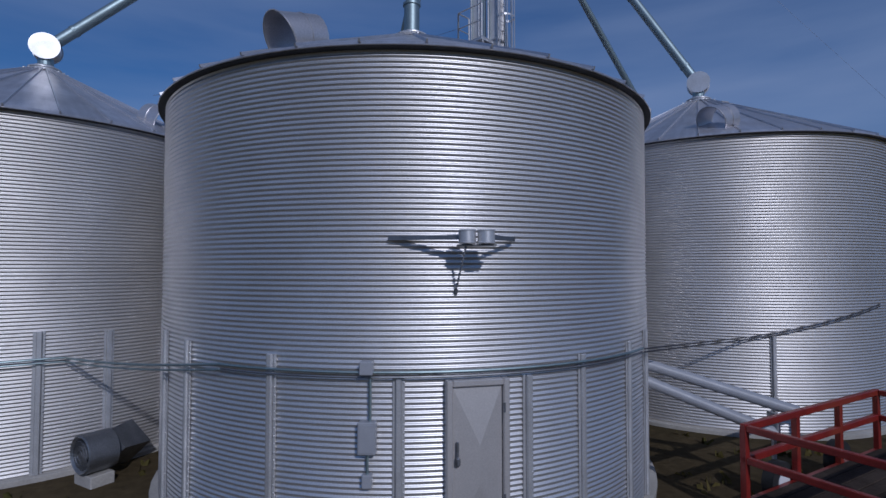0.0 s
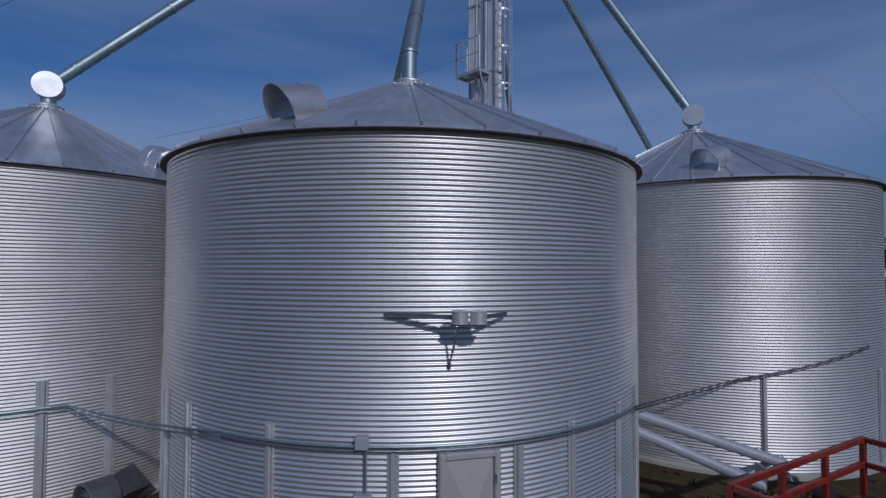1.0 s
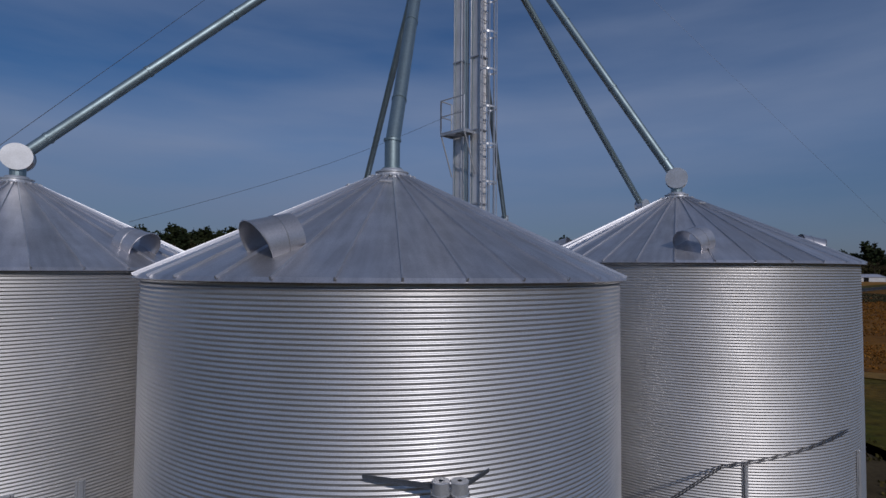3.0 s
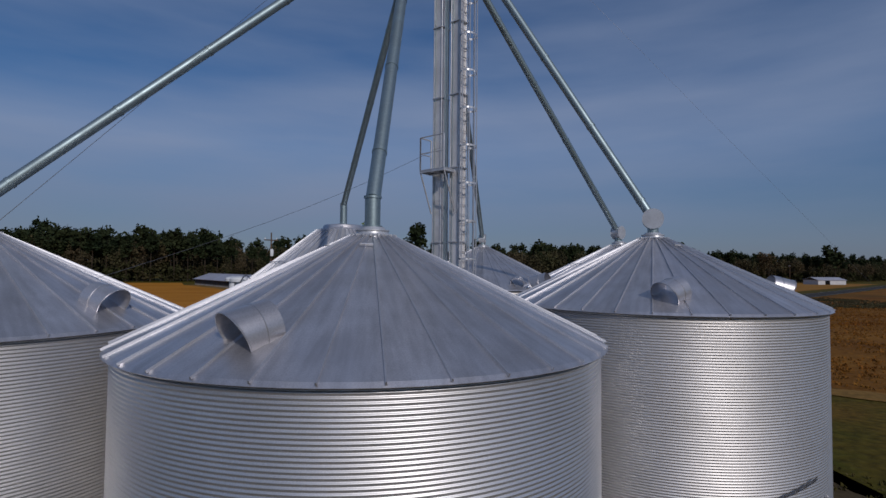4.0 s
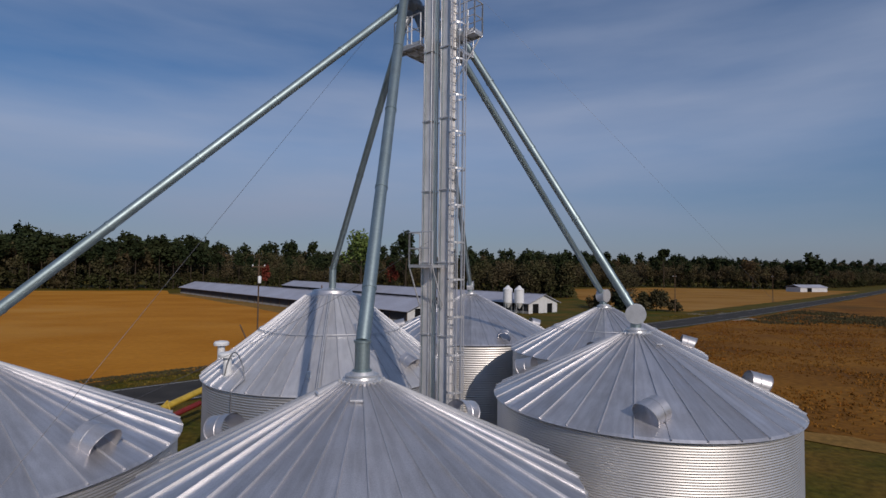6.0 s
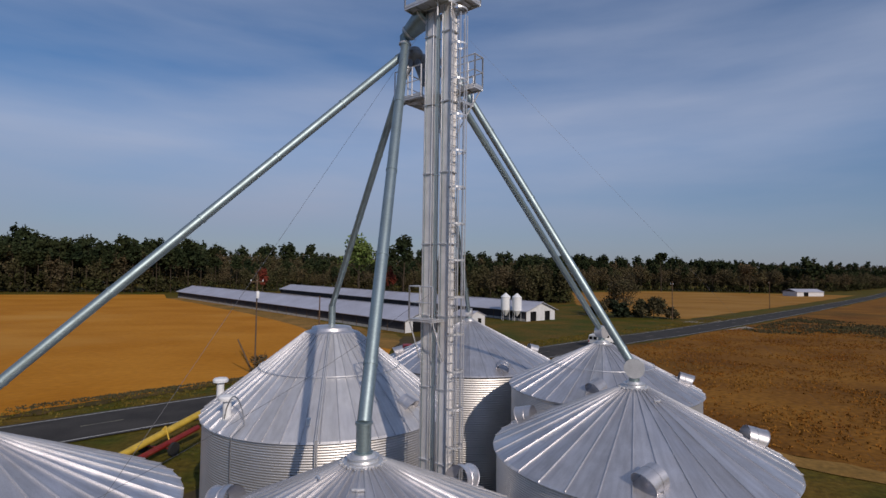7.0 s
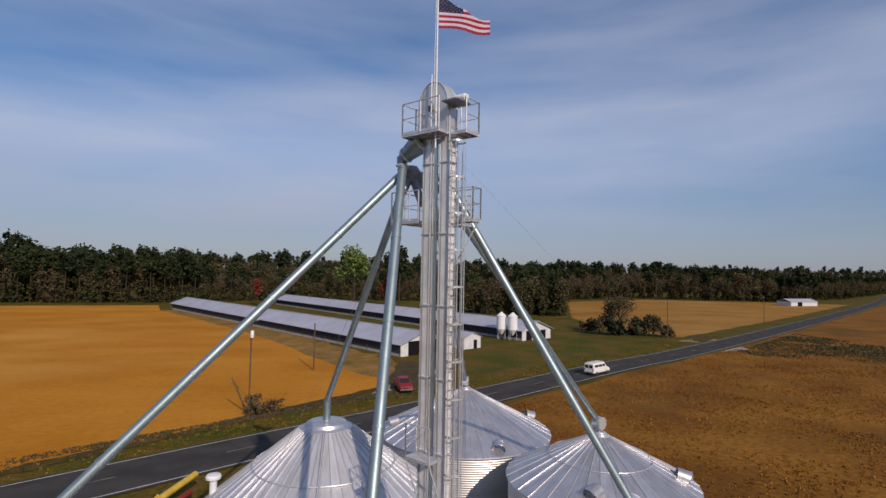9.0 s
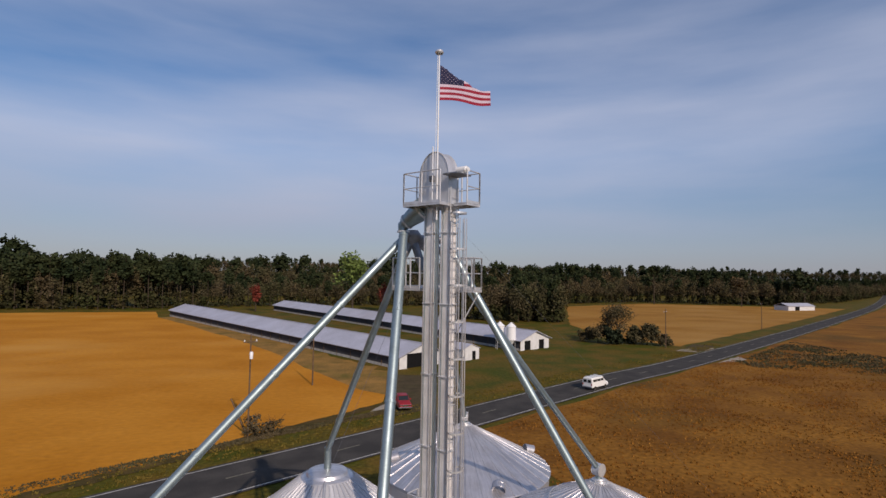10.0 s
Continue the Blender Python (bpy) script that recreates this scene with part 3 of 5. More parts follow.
for ob, sl, wr, ez, vents in (
        (bin_a, slope_a, 4.60, 6.53, ((-113, 4.10, -24), (47, 4.05, 0), (150, 4.2, 0))),
        (bin_b, slope_b, 4.57, 6.89, ((-113, 4.16, -42), (-10, 4.1, 0), (143, 4.1, 0))),
        (bin_l, slope_l, 4.55, 6.62, ((-18, 4.05, 0),)),
        (bin_d, slope_d, 5.66, 6.17, ((-41, 5.1, 0),)),
        (bin_e, slope_e, 5.62, 6.73, ((10, 5.0, 0), (-77, 5.35, -30), (181, 5.0, 0))),
        (bin_f, slope_f, 4.58, 7.07, ((-23, 4.1, 0), (-119, 3.9, -30)))):
    for a, r, yaw in vents:
        hood_parts(ob, a, r, on_roof(sl, wr + 0.13, ez, r) + 0.16, sl, yaw)


# ---- bucket elevator ----
C = Vector((1.40, 17.10, 0))
TURN_T = -45.0                       # the tower's long axis points towards -y and +x
tower = thing("bucket_elevator", C.x, C.y, 0, TURN_T, "tall galvanised bucket elevator with ladder, cage and platforms", "grain elevator")
for u in (-0.27, 0.48):
    q = Geo().box((u, 0, 11.0), (0.32, 0.34, 21.8), edge=0.012)
    leg = part("leg_casing", q, leg_metal, tower, "square galvanised elevator leg casing")
    z = 1.5
    while z < 21.8:
        q = Geo().box((u, 0, z), (0.42, 0.44, 0.055), edge=0.008)
        part("flange", q, frame_metal, leg)
        z += 2.44
    for v in (-0.178, 0.178):
        for du in (-0.168, 0.168):
            q = Geo().box((u + du, v, 11.0), (0.045, 0.045, 21.8), edge=0.006)
            part("corner_angle", q, frame_metal, leg)
q = Geo().box((0, 0, 0.7), (1.7, 0.6, 1.4), edge=0.03)
part("boot", q, leg_metal, tower, "galvanised elevator boot")
# head: half-round hood over the two legs
q = Geo()
prof = [(-0.66, 22.0), (-0.66, 22.95)] + [(0.66 * math.cos(t), 22.95 + 0.90 * math.sin(t)) for t in (math.pi - math.pi * i / 18 for i in range(1, 18))] + [(0.66, 22.95), (0.66, 22.0)]
k = len(prof)
q.add([(u, -0.25, z) for u, z in prof] + [(u, 0.25, z) for u, z in prof],
      [(i, i + 1, k + i + 1, k + i) for i in range(k - 1)] + [tuple(range(k - 1, -1, -1)), tuple(range(k, 2 * k)), (k - 1, 0, k, 2 * k - 1)])
head = part("head", q, frame_metal, tower, "half-round galvanised elevator head", smooth=True)
for s in (-1, 1):
    q = Geo().path([(u0, s * 0.26, z0) for u0, z0 in prof], 0.022, 6)
    part("head_flange", q, frame_metal, head)
q = Geo().tube((0, -0.42, 22.9), (0, 0.5, 22.9), 0.06, 12).box((0, -0.36, 22.9), (0.22, 0.12, 0.2), edge=0.02)
part("axle", q, dull_metal, head)


def rail_panel(parent, a, b, z0, h, posts=2, mid=1, r=0.022, name="railing", kick=0.07):
    """A handrail between two places: posts, top and middle bars, a kick plate."""
    a, b = Vector((*a, z0)), Vector((*b, z0))
    up = Vector((0, 0, h))
    rail = part(name, Geo().tube(a + up, b + up, r, 8), frame_metal, parent, "galvanised tube handrail")
    for i in range(posts):
        p = a.lerp(b, i / max(posts - 1, 1))
        part("post", Geo().box((p.x, p.y, p.z + h / 2), (0.045, 0.045, h), edge=0.006), frame_metal, rail)
    for i in range(mid):
        w = up * ((i + 1) / (mid + 1))
        part("middle_bar", Geo().tube(a + w, b + w, r * 0.8, 8), frame_metal, rail)
    if kick:
        d = b - a
        ang = math.atan2(d.y, d.x)
        c = (a + b) / 2
        m = Matrix.Translation((c.x, c.y, z0 + kick / 2)) @ Matrix.Rotation(ang, 4, "Z")
        part("kick_plate", Geo().box((0, 0, 0), (d.length, 0.008, kick)), frame_metal, rail, m=m)


def deck(parent, u0, u1, v0, v1, z, label):
    q = Geo().box(((u0 + u1) / 2, (v0 + v1) / 2, z - 0.02), (u1 - u0, v1 - v0, 0.03), edge=0.004)
    for v in (v0 + 0.03, v1 - 0.03):
        q.box(((u0 + u1) / 2, v, z - 0.07), (u1 - u0, 0.04, 0.07), edge=0.006)
    for i in range(max(2, int((u1 - u0) / 0.4)) + 1):
        t = i / max(2, int((u1 - u0) / 0.4))
        q.box((u0 + 0.025 + (u1 - u0 - 0.05) * t, (v0 + v1) / 2, z - 0.07), (0.035, v1 - v0 - 0.1, 0.065))
    return part("deck", q, frame_metal, parent, label)


Z_UP, Z_LOW, Z_REST = 22.02, 19.10, 11.18
up1 = deck(tower, -0.95, 0.72, -0.80, -0.26, Z_UP, "galvanised service deck by the head")
up2 = deck(tower, 0.80, 1.36, -0.15, 0.62, Z_UP, "galvanised service deck by the ladder top")
up3 = deck(tower, -0.95, 0.78, 0.33, 0.62, Z_UP, "galvanised service deck behind the head")
rail_panel(up1, (-0.93, -0.78), (0.70, -0.78), Z_UP, 1.07, 3)
rail_panel(up1, (-0.93, -0.78), (-0.93, 0.60), Z_UP, 1.07, 3)
rail_panel(up2, (1.34, -0.13), (1.34, 0.60), Z_UP, 1.07, 2)
rail_panel(up3, (-0.93, 0.60), (1.34, 0.60), Z_UP, 1.07, 4)
low1 = deck(tower, -1.78, 1.36, 0.30, 0.80, Z_LOW, "galvanised distributor deck")
low2 = deck(tower, -1.78, 0.10, 0.82, 2.0, Z_LOW, "galvanised deck under the distributor")
rail_panel(low1, (0.72, 0.32), (1.34, 0.32), Z_LOW, 1.07, 2)
rail_panel(low1, (1.34, 0.32), (1.34, 0.78), Z_LOW, 1.07, 2)
rail_panel(low1, (0.10, 0.78), (1.34, 0.78), Z_LOW, 1.07, 3)
low3 = deck(tower, -2.05, -0.70, -0.12, 0.28, Z_LOW, "galvanised deck before the distributor")
rail_panel(low3, (-2.03, -0.10), (-0.72, -0.10), Z_LOW, 1.07, 4)
rail_panel(low2, (-1.76, 0.32), (-1.76, 1.98), Z_LOW, 1.07, 3)
rail_panel(low2, (-1.76, 1.98), (0.08, 1.98), Z_LOW, 1.07, 3)
rest = deck(tower, -0.48, 0.58, -0.82, -0.25, Z_REST, "small galvanised rest deck")
rail_panel(rest, (-0.46, -0.80), (0.56, -0.80), Z_REST, 1.07, 2, kick=0)
rail_panel(rest, (-0.46, -0.80), (-0.46, -0.27), Z_REST, 1.07, 2, kick=0)
for u in (-0.46, 0.56):
    part("brace", Geo().tube((u, -0.78, Z_REST - 0.1), (u, -0.24, Z_REST - 1.4), 0.025, 6), frame_metal, rest)
for u, v in ((-0.9, 0.4), (1.3, 0.7), (-0.9, 1.9)):
    part("brace", Geo().tube((u, v, Z_LOW - 0.1), (u * 0.45, 0.24, Z_LOW - 1.7), 0.025, 6), frame_metal, low1)

# motor shelf at the head
q = Geo().box((0.98, -0.22, 22.95), (0.62, 0.80, 0.05), edge=0.008)
shelf = part("motor_shelf", q, dull_metal, tower, "dark motor shelf")
q = Geo().tube((0.90, -0.10, 23.12), (1.28, -0.10, 23.12), 0.12, 16).tube((1.28, -0.10, 23.12), (1.36, -0.10, 23.12), 0.08, 12).box((1.05, -0.10, 23.0), (0.3, 0.2, 0.06), edge=0.01)
part("motor", q, white_metal, shelf, "light grey electric motor", smooth=True)

# ladder with cage on the outer leg
LU = 0.72
q = Geo()
for v in (-0.21, 0.21):
    part("ladder_rail", Geo().box((LU, v, 12.4), (0.02, 0.06, 20.4), edge=0.004), frame_metal, tower)
me = Geo().tube((LU, -0.2, 0), (LU, 0.2, 0), 0.013, 6).mesh("rung")
me.materials.append(frame_metal)
z = 2.4
while z < 22.4:
    r_ = part("rung", me, None, tower)
    r_.location = (0, 0, z)
    z += 0.305
hoop = [(LU + 0.02, -0.24, 0)] + [(LU + 0.20 - 0.24 * math.cos(t), -0.30 * math.sin(t), 0) for t in (0.75 + (2 * math.pi - 1.5) * i / 14 for i in range(15))] + [(LU + 0.02, 0.24, 0)]
q = Geo().path(hoop, 0, flat=(0.010, 0.06))
hoop_me = q.mesh("cage_hoop")
hoop_me.materials.append(frame_metal)
z = 4.6
while z < 21.75:
    h_ = part("cage_hoop", hoop_me, None, tower)
    h_.location = (0, 0, z)
    z += 1.22
for i in (3, 6, 8, 10, 13):
    p = hoop[i]
    part("cage_strap", Geo().box((p[0], p[1], 13.0), (0.014, 0.040, 17.0)), frame_metal, tower)
# conduits up the legs
for u, v, r in ((0.07, -0.20, 0.022), (0.15, -0.19, 0.016), (-0.36, -0.21, 0.014), (0.40, -0.20, 0.012)):
    part("conduit", Geo().tube((u, v, 1.0), (u, v, 22.0), r, 8), pipe_metal, tower)

# discharge, distributor and spouts in the tower's own axes
back = tower.matrix_basis.inverted()


def local(p):
    return back @ Vector(p)


ELBOW = Vector((0.24, 18.15, 21.33))
c0, c1 = Vector((-0.60, 0.0, 21.98)), local(ELBOW + Vector((0.06, -0.06, 0.12)))
ax = (c1 - c0).normalized()
q = Geo().tube(c0, c1, 0.43, 24, 0.25)
chute = part("discharge", q, pipe_metal, tower, "sloping round galvanised discharge duct", smooth=True)
for t in (0.12, 0.9):
    p = c0.lerp(c1, t)
    part("duct_flange", Geo().tube(p - ax * 0.03, p + ax * 0.03, 0.45 - 0.17 * t, 24), frame_metal, chute)
part("elbow", Geo().path([c1 - ax * 0.05, c1 + ax * 0.12, local(ELBOW - Vector((0, 0, 0.18)))], 0.19, 16), pipe_metal, chute, smooth=True)
part("elbow_flange", Geo().tube(local(ELBOW - Vector((0, 0, 0.16))), local(ELBOW - Vector((0, 0, 0.22))), 0.235, 18), frame_metal, chute)
hub_l = local((0.62, 18.72, 20.95))
q = Geo().lathe([(0.02, -0.36), (0.14, -0.36), (0.30, -0.06), (0.33, 0.0), (0.33, 0.12), (0.20, 0.30), (0.02, 0.31)], 24, centre=hub_l)
dist = part("distributor", q, dull_metal, tower, "dark round grain distributor", smooth=True)
for p in ((0.2, 18.6, 20.05), (1.95, 19.1, 20.9), (1.75, 19.2, 20.5), (1.5, 19.7, 20.4), (1.02, 18.35, 19.75)):
    part("outlet", Geo().tube(hub_l, local(p), 0.15, 12), dull_metal, dist)


def spout(start, end, r, drum=0.33):
    s, e = Vector(start), Vector(end)
    d = (e - s).normalized()
    ob = part("spout", Geo().tube(local(s), local(e), r, 18), pipe_metal, tower, "long round galvanised downspout", smooth=True)
    n = int((e - s).length / 3.05)
    for i in range(n + 1):
        p = s + d * (0.25 + i * 3.05)
        part("spout_flange", Geo().tube(local(p - d * 0.04), local(p + d * 0.04), r + 0.014, 18), pipe_metal, ob)
    if drum:
        side = Vector((-d.y, d.x, 0)).normalized()
        q = Geo().tube(local(e - side * 0.20), local(e + side * 0.20), drum - 0.02, 28)
        q.tube(local(e - side * 0.215), local(e - side * 0.20), drum, 28).tube(local(e + side * 0.20), local(e + side * 0.215), drum, 28)
        dr = part("dead_head", q, frame_metal, ob, "round galvanised drum at the spout's end", smooth=True)
        part("drop", Geo().tube(local(e - Vector((0, 0, drum * 0.6))), local(e - Vector((0, 0, drum + 0.22))), 0.17, 16), pipe_metal, dr)
    return ob


e_ = spout((0.255, 18.12, 21.18), (-0.67, 10.95, 9.42), 0.16, 0)
q = Geo().lathe([(0.16, 8.80), (0.21, 8.80), (0.21, 8.83), (0.165, 8.84), (0.165, 9.40), (0.19, 9.41), (0.19, 9.46), (0.02, 9.47)], 20, centre=local((-0.67, 10.88, 0)))
part("drop", q, pipe_metal, e_, "upright galvanised drop pipe", smooth=True)
spout((0.18, 18.35, 20.82), (-10.07, 12.9, 9.36), 0.14)
spout((1.95, 19.1, 20.9), (8.08, 16.13, 9.62), 0.14)
spout((1.75, 19.2, 20.5), (10.66, 24.9, 9.82), 0.14)
spout((1.5, 19.7, 20.4), (5.30, 34.45, 9.98), 0.14)
e_ = spout((0.2, 18.6, 20.05), (-2.94, 25.24, 11.0), 0.14, 0)
part("drop", Geo().tube(local((-2.94, 25.27, 11.1)), local((-2.94, 25.30, 10.02)), 0.17, 16), pipe_metal, e_)

# flagpole and flag
pole = thing("flagpole", 1.28, 16.42, 22.02, 0, "white flagpole fixed to the elevator's upper deck", "flagpole")
part("pole", Geo().tube((0, 0, -0.6), (0, 0, 5.14), 0.030, 12, 0.022), white_metal, pole, smooth=True)
part("finial", Geo().lathe([(0.0, 5.10), (0.13, 5.12), (0.15, 5.16), (0.13, 5.22), (0.0, 5.24)], 14), frame_metal, pole, smooth=True)
part("halyard", Geo().tube((-0.09, 0.0, 0.3), (-0.05, 0.0, 5.05), 0.009, 6), white_metal, pole, "pale halyard rope")
part("second_mast", Geo().tube((-0.16, 0.0, 0.0), (-0.16, 0.0, 1.9), 0.02, 8), white_metal, pole)
flag = thing("flag", 1.28, 16.42, 26.76, 0, "red and white striped flag with a blue canton, blown by wind", "flag")


def cloth(u, w):
    """Place on the blown cloth: u along it, w down its hoist, both 0 to 1."""
    x = 1.78 * u
    y = 0.13 * math.sin(7.5 * u + 1.6 * w) * (0.25 + u)
    top = -0.72 * min(1.0, u / 0.62) ** 1.15 - 0.05 * u + 0.02 * math.sin(14 * u)
    low = -1.22 - 0.12 * u + 0.03 * math.sin(8 * u)
    z = low + (1.20 + 0.02 * u) * (1 - w)
    if z > top:                      # the upper edge folds over to the back
        y += 0.02 + 0.35 * (z - top)
        z = top - 0.55 * (z - top)
    return (0.04 + x, y, z)


def cloth_patch(u0, u1, w0, w1, nu, nw, off=0.0):
    q = Geo()
    vs = [cloth(u0 + (u1 - u0) * i / nu, w0 + (w1 - w0) * j / nw) for j in range(nw + 1) for i in range(nu + 1)]
    fs = [(j * (nu + 1) + i, j * (nu + 1) + i + 1, (j + 1) * (nu + 1) + i + 1, (j + 1) * (nu + 1) + i) for j in range(nw) for i in range(nu)]
    q.add([(x, y - 0.004, z) for x, y, z in vs], fs)
    q.add([(x, y + 0.004, z) for x, y, z in vs], [tuple(reversed(f)) for f in fs])
    return q


for k in range(13):
    u0 = 0.46 if k < 7 else 0.0
    part("stripe", cloth_patch(u0, 1, k / 13, (k + 1) / 13, 24, 2), red_cloth if k % 2 == 0 else white_cloth, flag, "red stripe" if k % 2 == 0 else "white stripe", smooth=True)
canton = part("canton", cloth_patch(0, 0.46, 0, 7 / 13, 10, 6), blue_cloth, flag, "dark blue canton", smooth=True)
q = Geo()
rim = [((0.015 if i % 2 == 0 else 0.0065) * math.sin(math.pi * i / 5), 0.0, (0.015 if i % 2 == 0 else 0.0065) * math.cos(math.pi * i / 5)) for i in range(10)]
q.add([(0, 0, 0)] + rim, [(0, 1 + i, 1 + (i + 1) % 10) for i in range(10)])
star_me = q.mesh("star")
star_me.materials.append(white_cloth)
for j in range(9):
    for i in range(6 if j % 2 == 0 else 5):
        p = cloth(0.46 * (i + (0.5 if j % 2 == 0 else 1.0)) / 6, 7 / 13 * (j + 0.75) / 9.5)
        st = part("star", star_me, None, canton)
        st.location = (p[0], p[1] - 0.012, p[2])


# ---- fittings on the bins ----
def wall_frame(ob_c, r, angle, z):
    """A pose on a round wall, in the bin's axes: x outwards, y along the wall."""
    return Matrix.Rotation(radians(angle), 4, "Z") @ Matrix.Translation((r, 0, z))


stiffener_parts(bin_a, R_A, (-140, -129, -108.7, -88.3, -67.8, -56.5, -41.7, -30.5), (2.86, 2.80, 2.73, 2.49, 2.45, 2.64, 2.70, 2.80), width=0.13)
stiffener_parts(bin_b, 4.57, (-98.7, -56), (2.35, 2.35))
stiffener_parts(bin_l, 4.55, (-86, -70, -51.6, -61, -38, -24), (2.6, 2.6, 2.66, 2.6, 2.6, 2.6), width=0.16)

# walk-in door: frame, leaf folded to a point, latch
m = wall_frame(A, R_A + 0.015, -76.5, 0)
q = Geo()
W, Z0, Z1 = 0.80, 0.55, 2.45
for y in (-W / 2 + 0.04, W / 2 - 0.04):
    q.box((0.05, y, (Z0 + Z1) / 2), (0.12, 0.08, Z1 - Z0), edge=0.012)
for z in (Z0 + 0.04, Z1 - 0.04):
    q.box((0.05, 0, z), (0.118, W - 0.16, 0.08), edge=0.012)
door = part("door_frame", q, door_steel, bin_a, "folded steel door frame", m=m)
q = Geo()
a, b, c, d = W / 2 - 0.09, Z0 + 0.09, Z1 - 0.09, 0.052
q.add([(0.055, -a, b), (0.055, a, b), (0.055, a, c), (0.055, -a, c), (0.10, 0.02, c - 0.70), (0.10, 0.02, b + 0.55)],
      [(0, 1, 5), (1, 2, 4, 5), (2, 3, 4), (3, 0, 5, 4)])
leaf = part("door_leaf", q, door_steel, door, "plain grey steel door creased to a point")
q = Geo().box((0.11, -a + 0.045, 1.58), (0.03, 0.03, 0.30), edge=0.008).box((0.13, -a + 0.045, 1.50), (0.05, 0.05, 0.09), edge=0.01)
part("latch", q, dull_metal, leaf, "small dark door latch")
for z in (1.0, 2.1):
    part("hinge", Geo().tube((0.105, a + 0.02, z - 0.06), (0.105, a + 0.02, z + 0.06), 0.016, 8), dull_metal, leaf)

# conduit ring, boxes and drop on the front bin
q = Geo()
for dr, dz, r, mt in ((0.12, 0.0, 0.020, pipe_metal), (0.10, -0.06, 0.015, dull_metal)):
    arc = [wall_point((0, 0), R_A + dr, t, 2.56 + dz) for t in range(-118, -35, 3)]
    part("conduit", Geo().path(arc, r, 8), mt, bin_a, "thin galvanised conduit round the wall")
m = wall_frame(A, R_A + 0.02, -92.8, 0)
q = Geo().box((0.12, 0, 2.62), (0.14, 0.16, 0.16), edge=0.012)
jb = part("junction_box", q, box_grey, bin_a, "small grey junction box", m=m)
part("conduit", Geo().path([(0.06, 0.03, 2.55), (0.06, 0.03, 1.95)], 0.018, 8), pipe_metal, jb)
q = Geo().box((0.07, 0, 1.79), (0.13, 0.215, 0.38), edge=0.012).box((0.137, 0, 1.79), (0.008, 0.17, 0.33), edge=0.003)
sb = part("switch_box", q, box_grey, bin_a, "grey switch box", m=m)
part("conduit", Geo().path([(0.06, 0.0, 1.62), (0.06, 0.0, 1.35)], 0.018, 8), pipe_metal, sb)
part("outlet_box", Geo().box((0.06, 0, 1.28), (0.10, 0.12, 0.16), edge=0.012), box_grey, sb)

# hoist bracket above the door
hoist = thing("hoist_bracket", 0.30, 6.16, 4.16, 0, "dark steel hoist bracket with grey drums fixed to the bin wall", "hoist")
for x0, x1, y0, y1 in ((-0.97, 0.00, 0.12, -0.20), (0.60, 0.24, 0.30, -0.20)):
    p, r2 = Vector((x0, y0, 0)), Vector((x1, y1, 0))
    d = r2 - p
    q = Geo().box((0, 0, 0), (d.length, 0.012, 0.055), Matrix.Translation((p + r2) / 2) @ Matrix.Rotation(math.atan2(d.y, d.x), 4, "Z"), edge=0.003)
    q.box((0, -0.02, -0.024), (d.length, 0.045, 0.008), Matrix.Translation((p + r2) / 2) @ Matrix.Rotation(math.atan2(d.y, d.x), 4, "Z"), edge=0.002)
    part("arm", q, dull_metal, hoist, "dark flat steel arm")
for x0 in (-0.02, 0.20):
    q = Geo().lathe([(0.03, -0.080), (0.102, -0.080), (0.108, -0.074), (0.108, -0.066), (0.100, -0.060), (0.100, 0.060), (0.108, 0.066), (0.108, 0.074), (0.102, 0.080), (0.03, 0.080)], 22, centre=(x0, -0.21, 0.0))
    part("drum", q, frame_metal, hoist, "short upright grey steel drum", smooth=True)
part("plate", Geo().box((0.09, -0.14, -0.095), (0.46, 0.18, 0.02), edge=0.004), dull_metal, hoist)
q = Geo()
for i in range(17):
    t = i / 16
    q.box((0, 0, 0), (0.016 if i % 2 else 0.03, 0.03 if i % 2 else 0.016, 0.042), Matrix.Translation((-0.04 - 0.10 * t, -0.21 + 0.38 * t, -0.13 - 0.50 * t)) @ Matrix.Rotation(0.2, 4, "Y"), edge=0.006)
part("chain", q, dull_metal, hoist, "hanging dark chain")
part("hook", Geo().tube((-0.14, 0.17, -0.62), (-0.145, 0.18, -0.68), 0.024, 8), dull_metal, hoist)

# pipes that run from bin to bin
p0, p1 = wall_point(A, R_A + 0.12, -118, 2.56), wall_point(L, 4.67, -47, 2.16)
run = thing("conduit_run", p0.x, p0.y, p0.z, 0, "thin galvanised conduits strung between two bins", "conduit")
for dz, r in ((0.0, 0.020), (-0.07, 0.015)):
    pts = [(p1 - p0) * (i / 8) + Vector((0, 0, dz - 0.06 * math.sin(math.pi * i / 8))) for i in range(9)]
    pts += [wall_point(L, 4.67, t, 2.17 + dz) - p0 for t in range(-50, -92, -4)]
    part("conduit", Geo().path(pts, r, 8), pipe_metal, run)
p0 = wall_point(A, R_A + 0.12, -36, 2.54)
run = thing("conduit_run", p0.x, p0.y, p0.z, 0, "dark conduits strung between two bins", "conduit")
pts = [wall_point(B, 4.67, t, 2.25 + 0.018 * (t + 105)) - p0 for t in range(-105, -61, 4)]
for dz in (0.0, -0.05):
    part("conduit", Geo().path([Vector((0, 0, dz))] + [p + Vector((0, 0, dz)) for p in pts], 0.014, 8), cable_steel, run)
tube_run = thing("unload_tubes", 3.75, 9.4, 1.72, 0, "pair of sloping galvanised unloading tubes beside the bin", "auger")
for a, b in (((-0.5, 0.1, 0.47), (2.3, -0.5, -0.37)), ((-0.5, -0.02, 0.21), (1.9, -0.58, -0.72))):
    part("tube", Geo().tube(a, b, 0.10, 16), box_grey, tube_run, smooth=True)
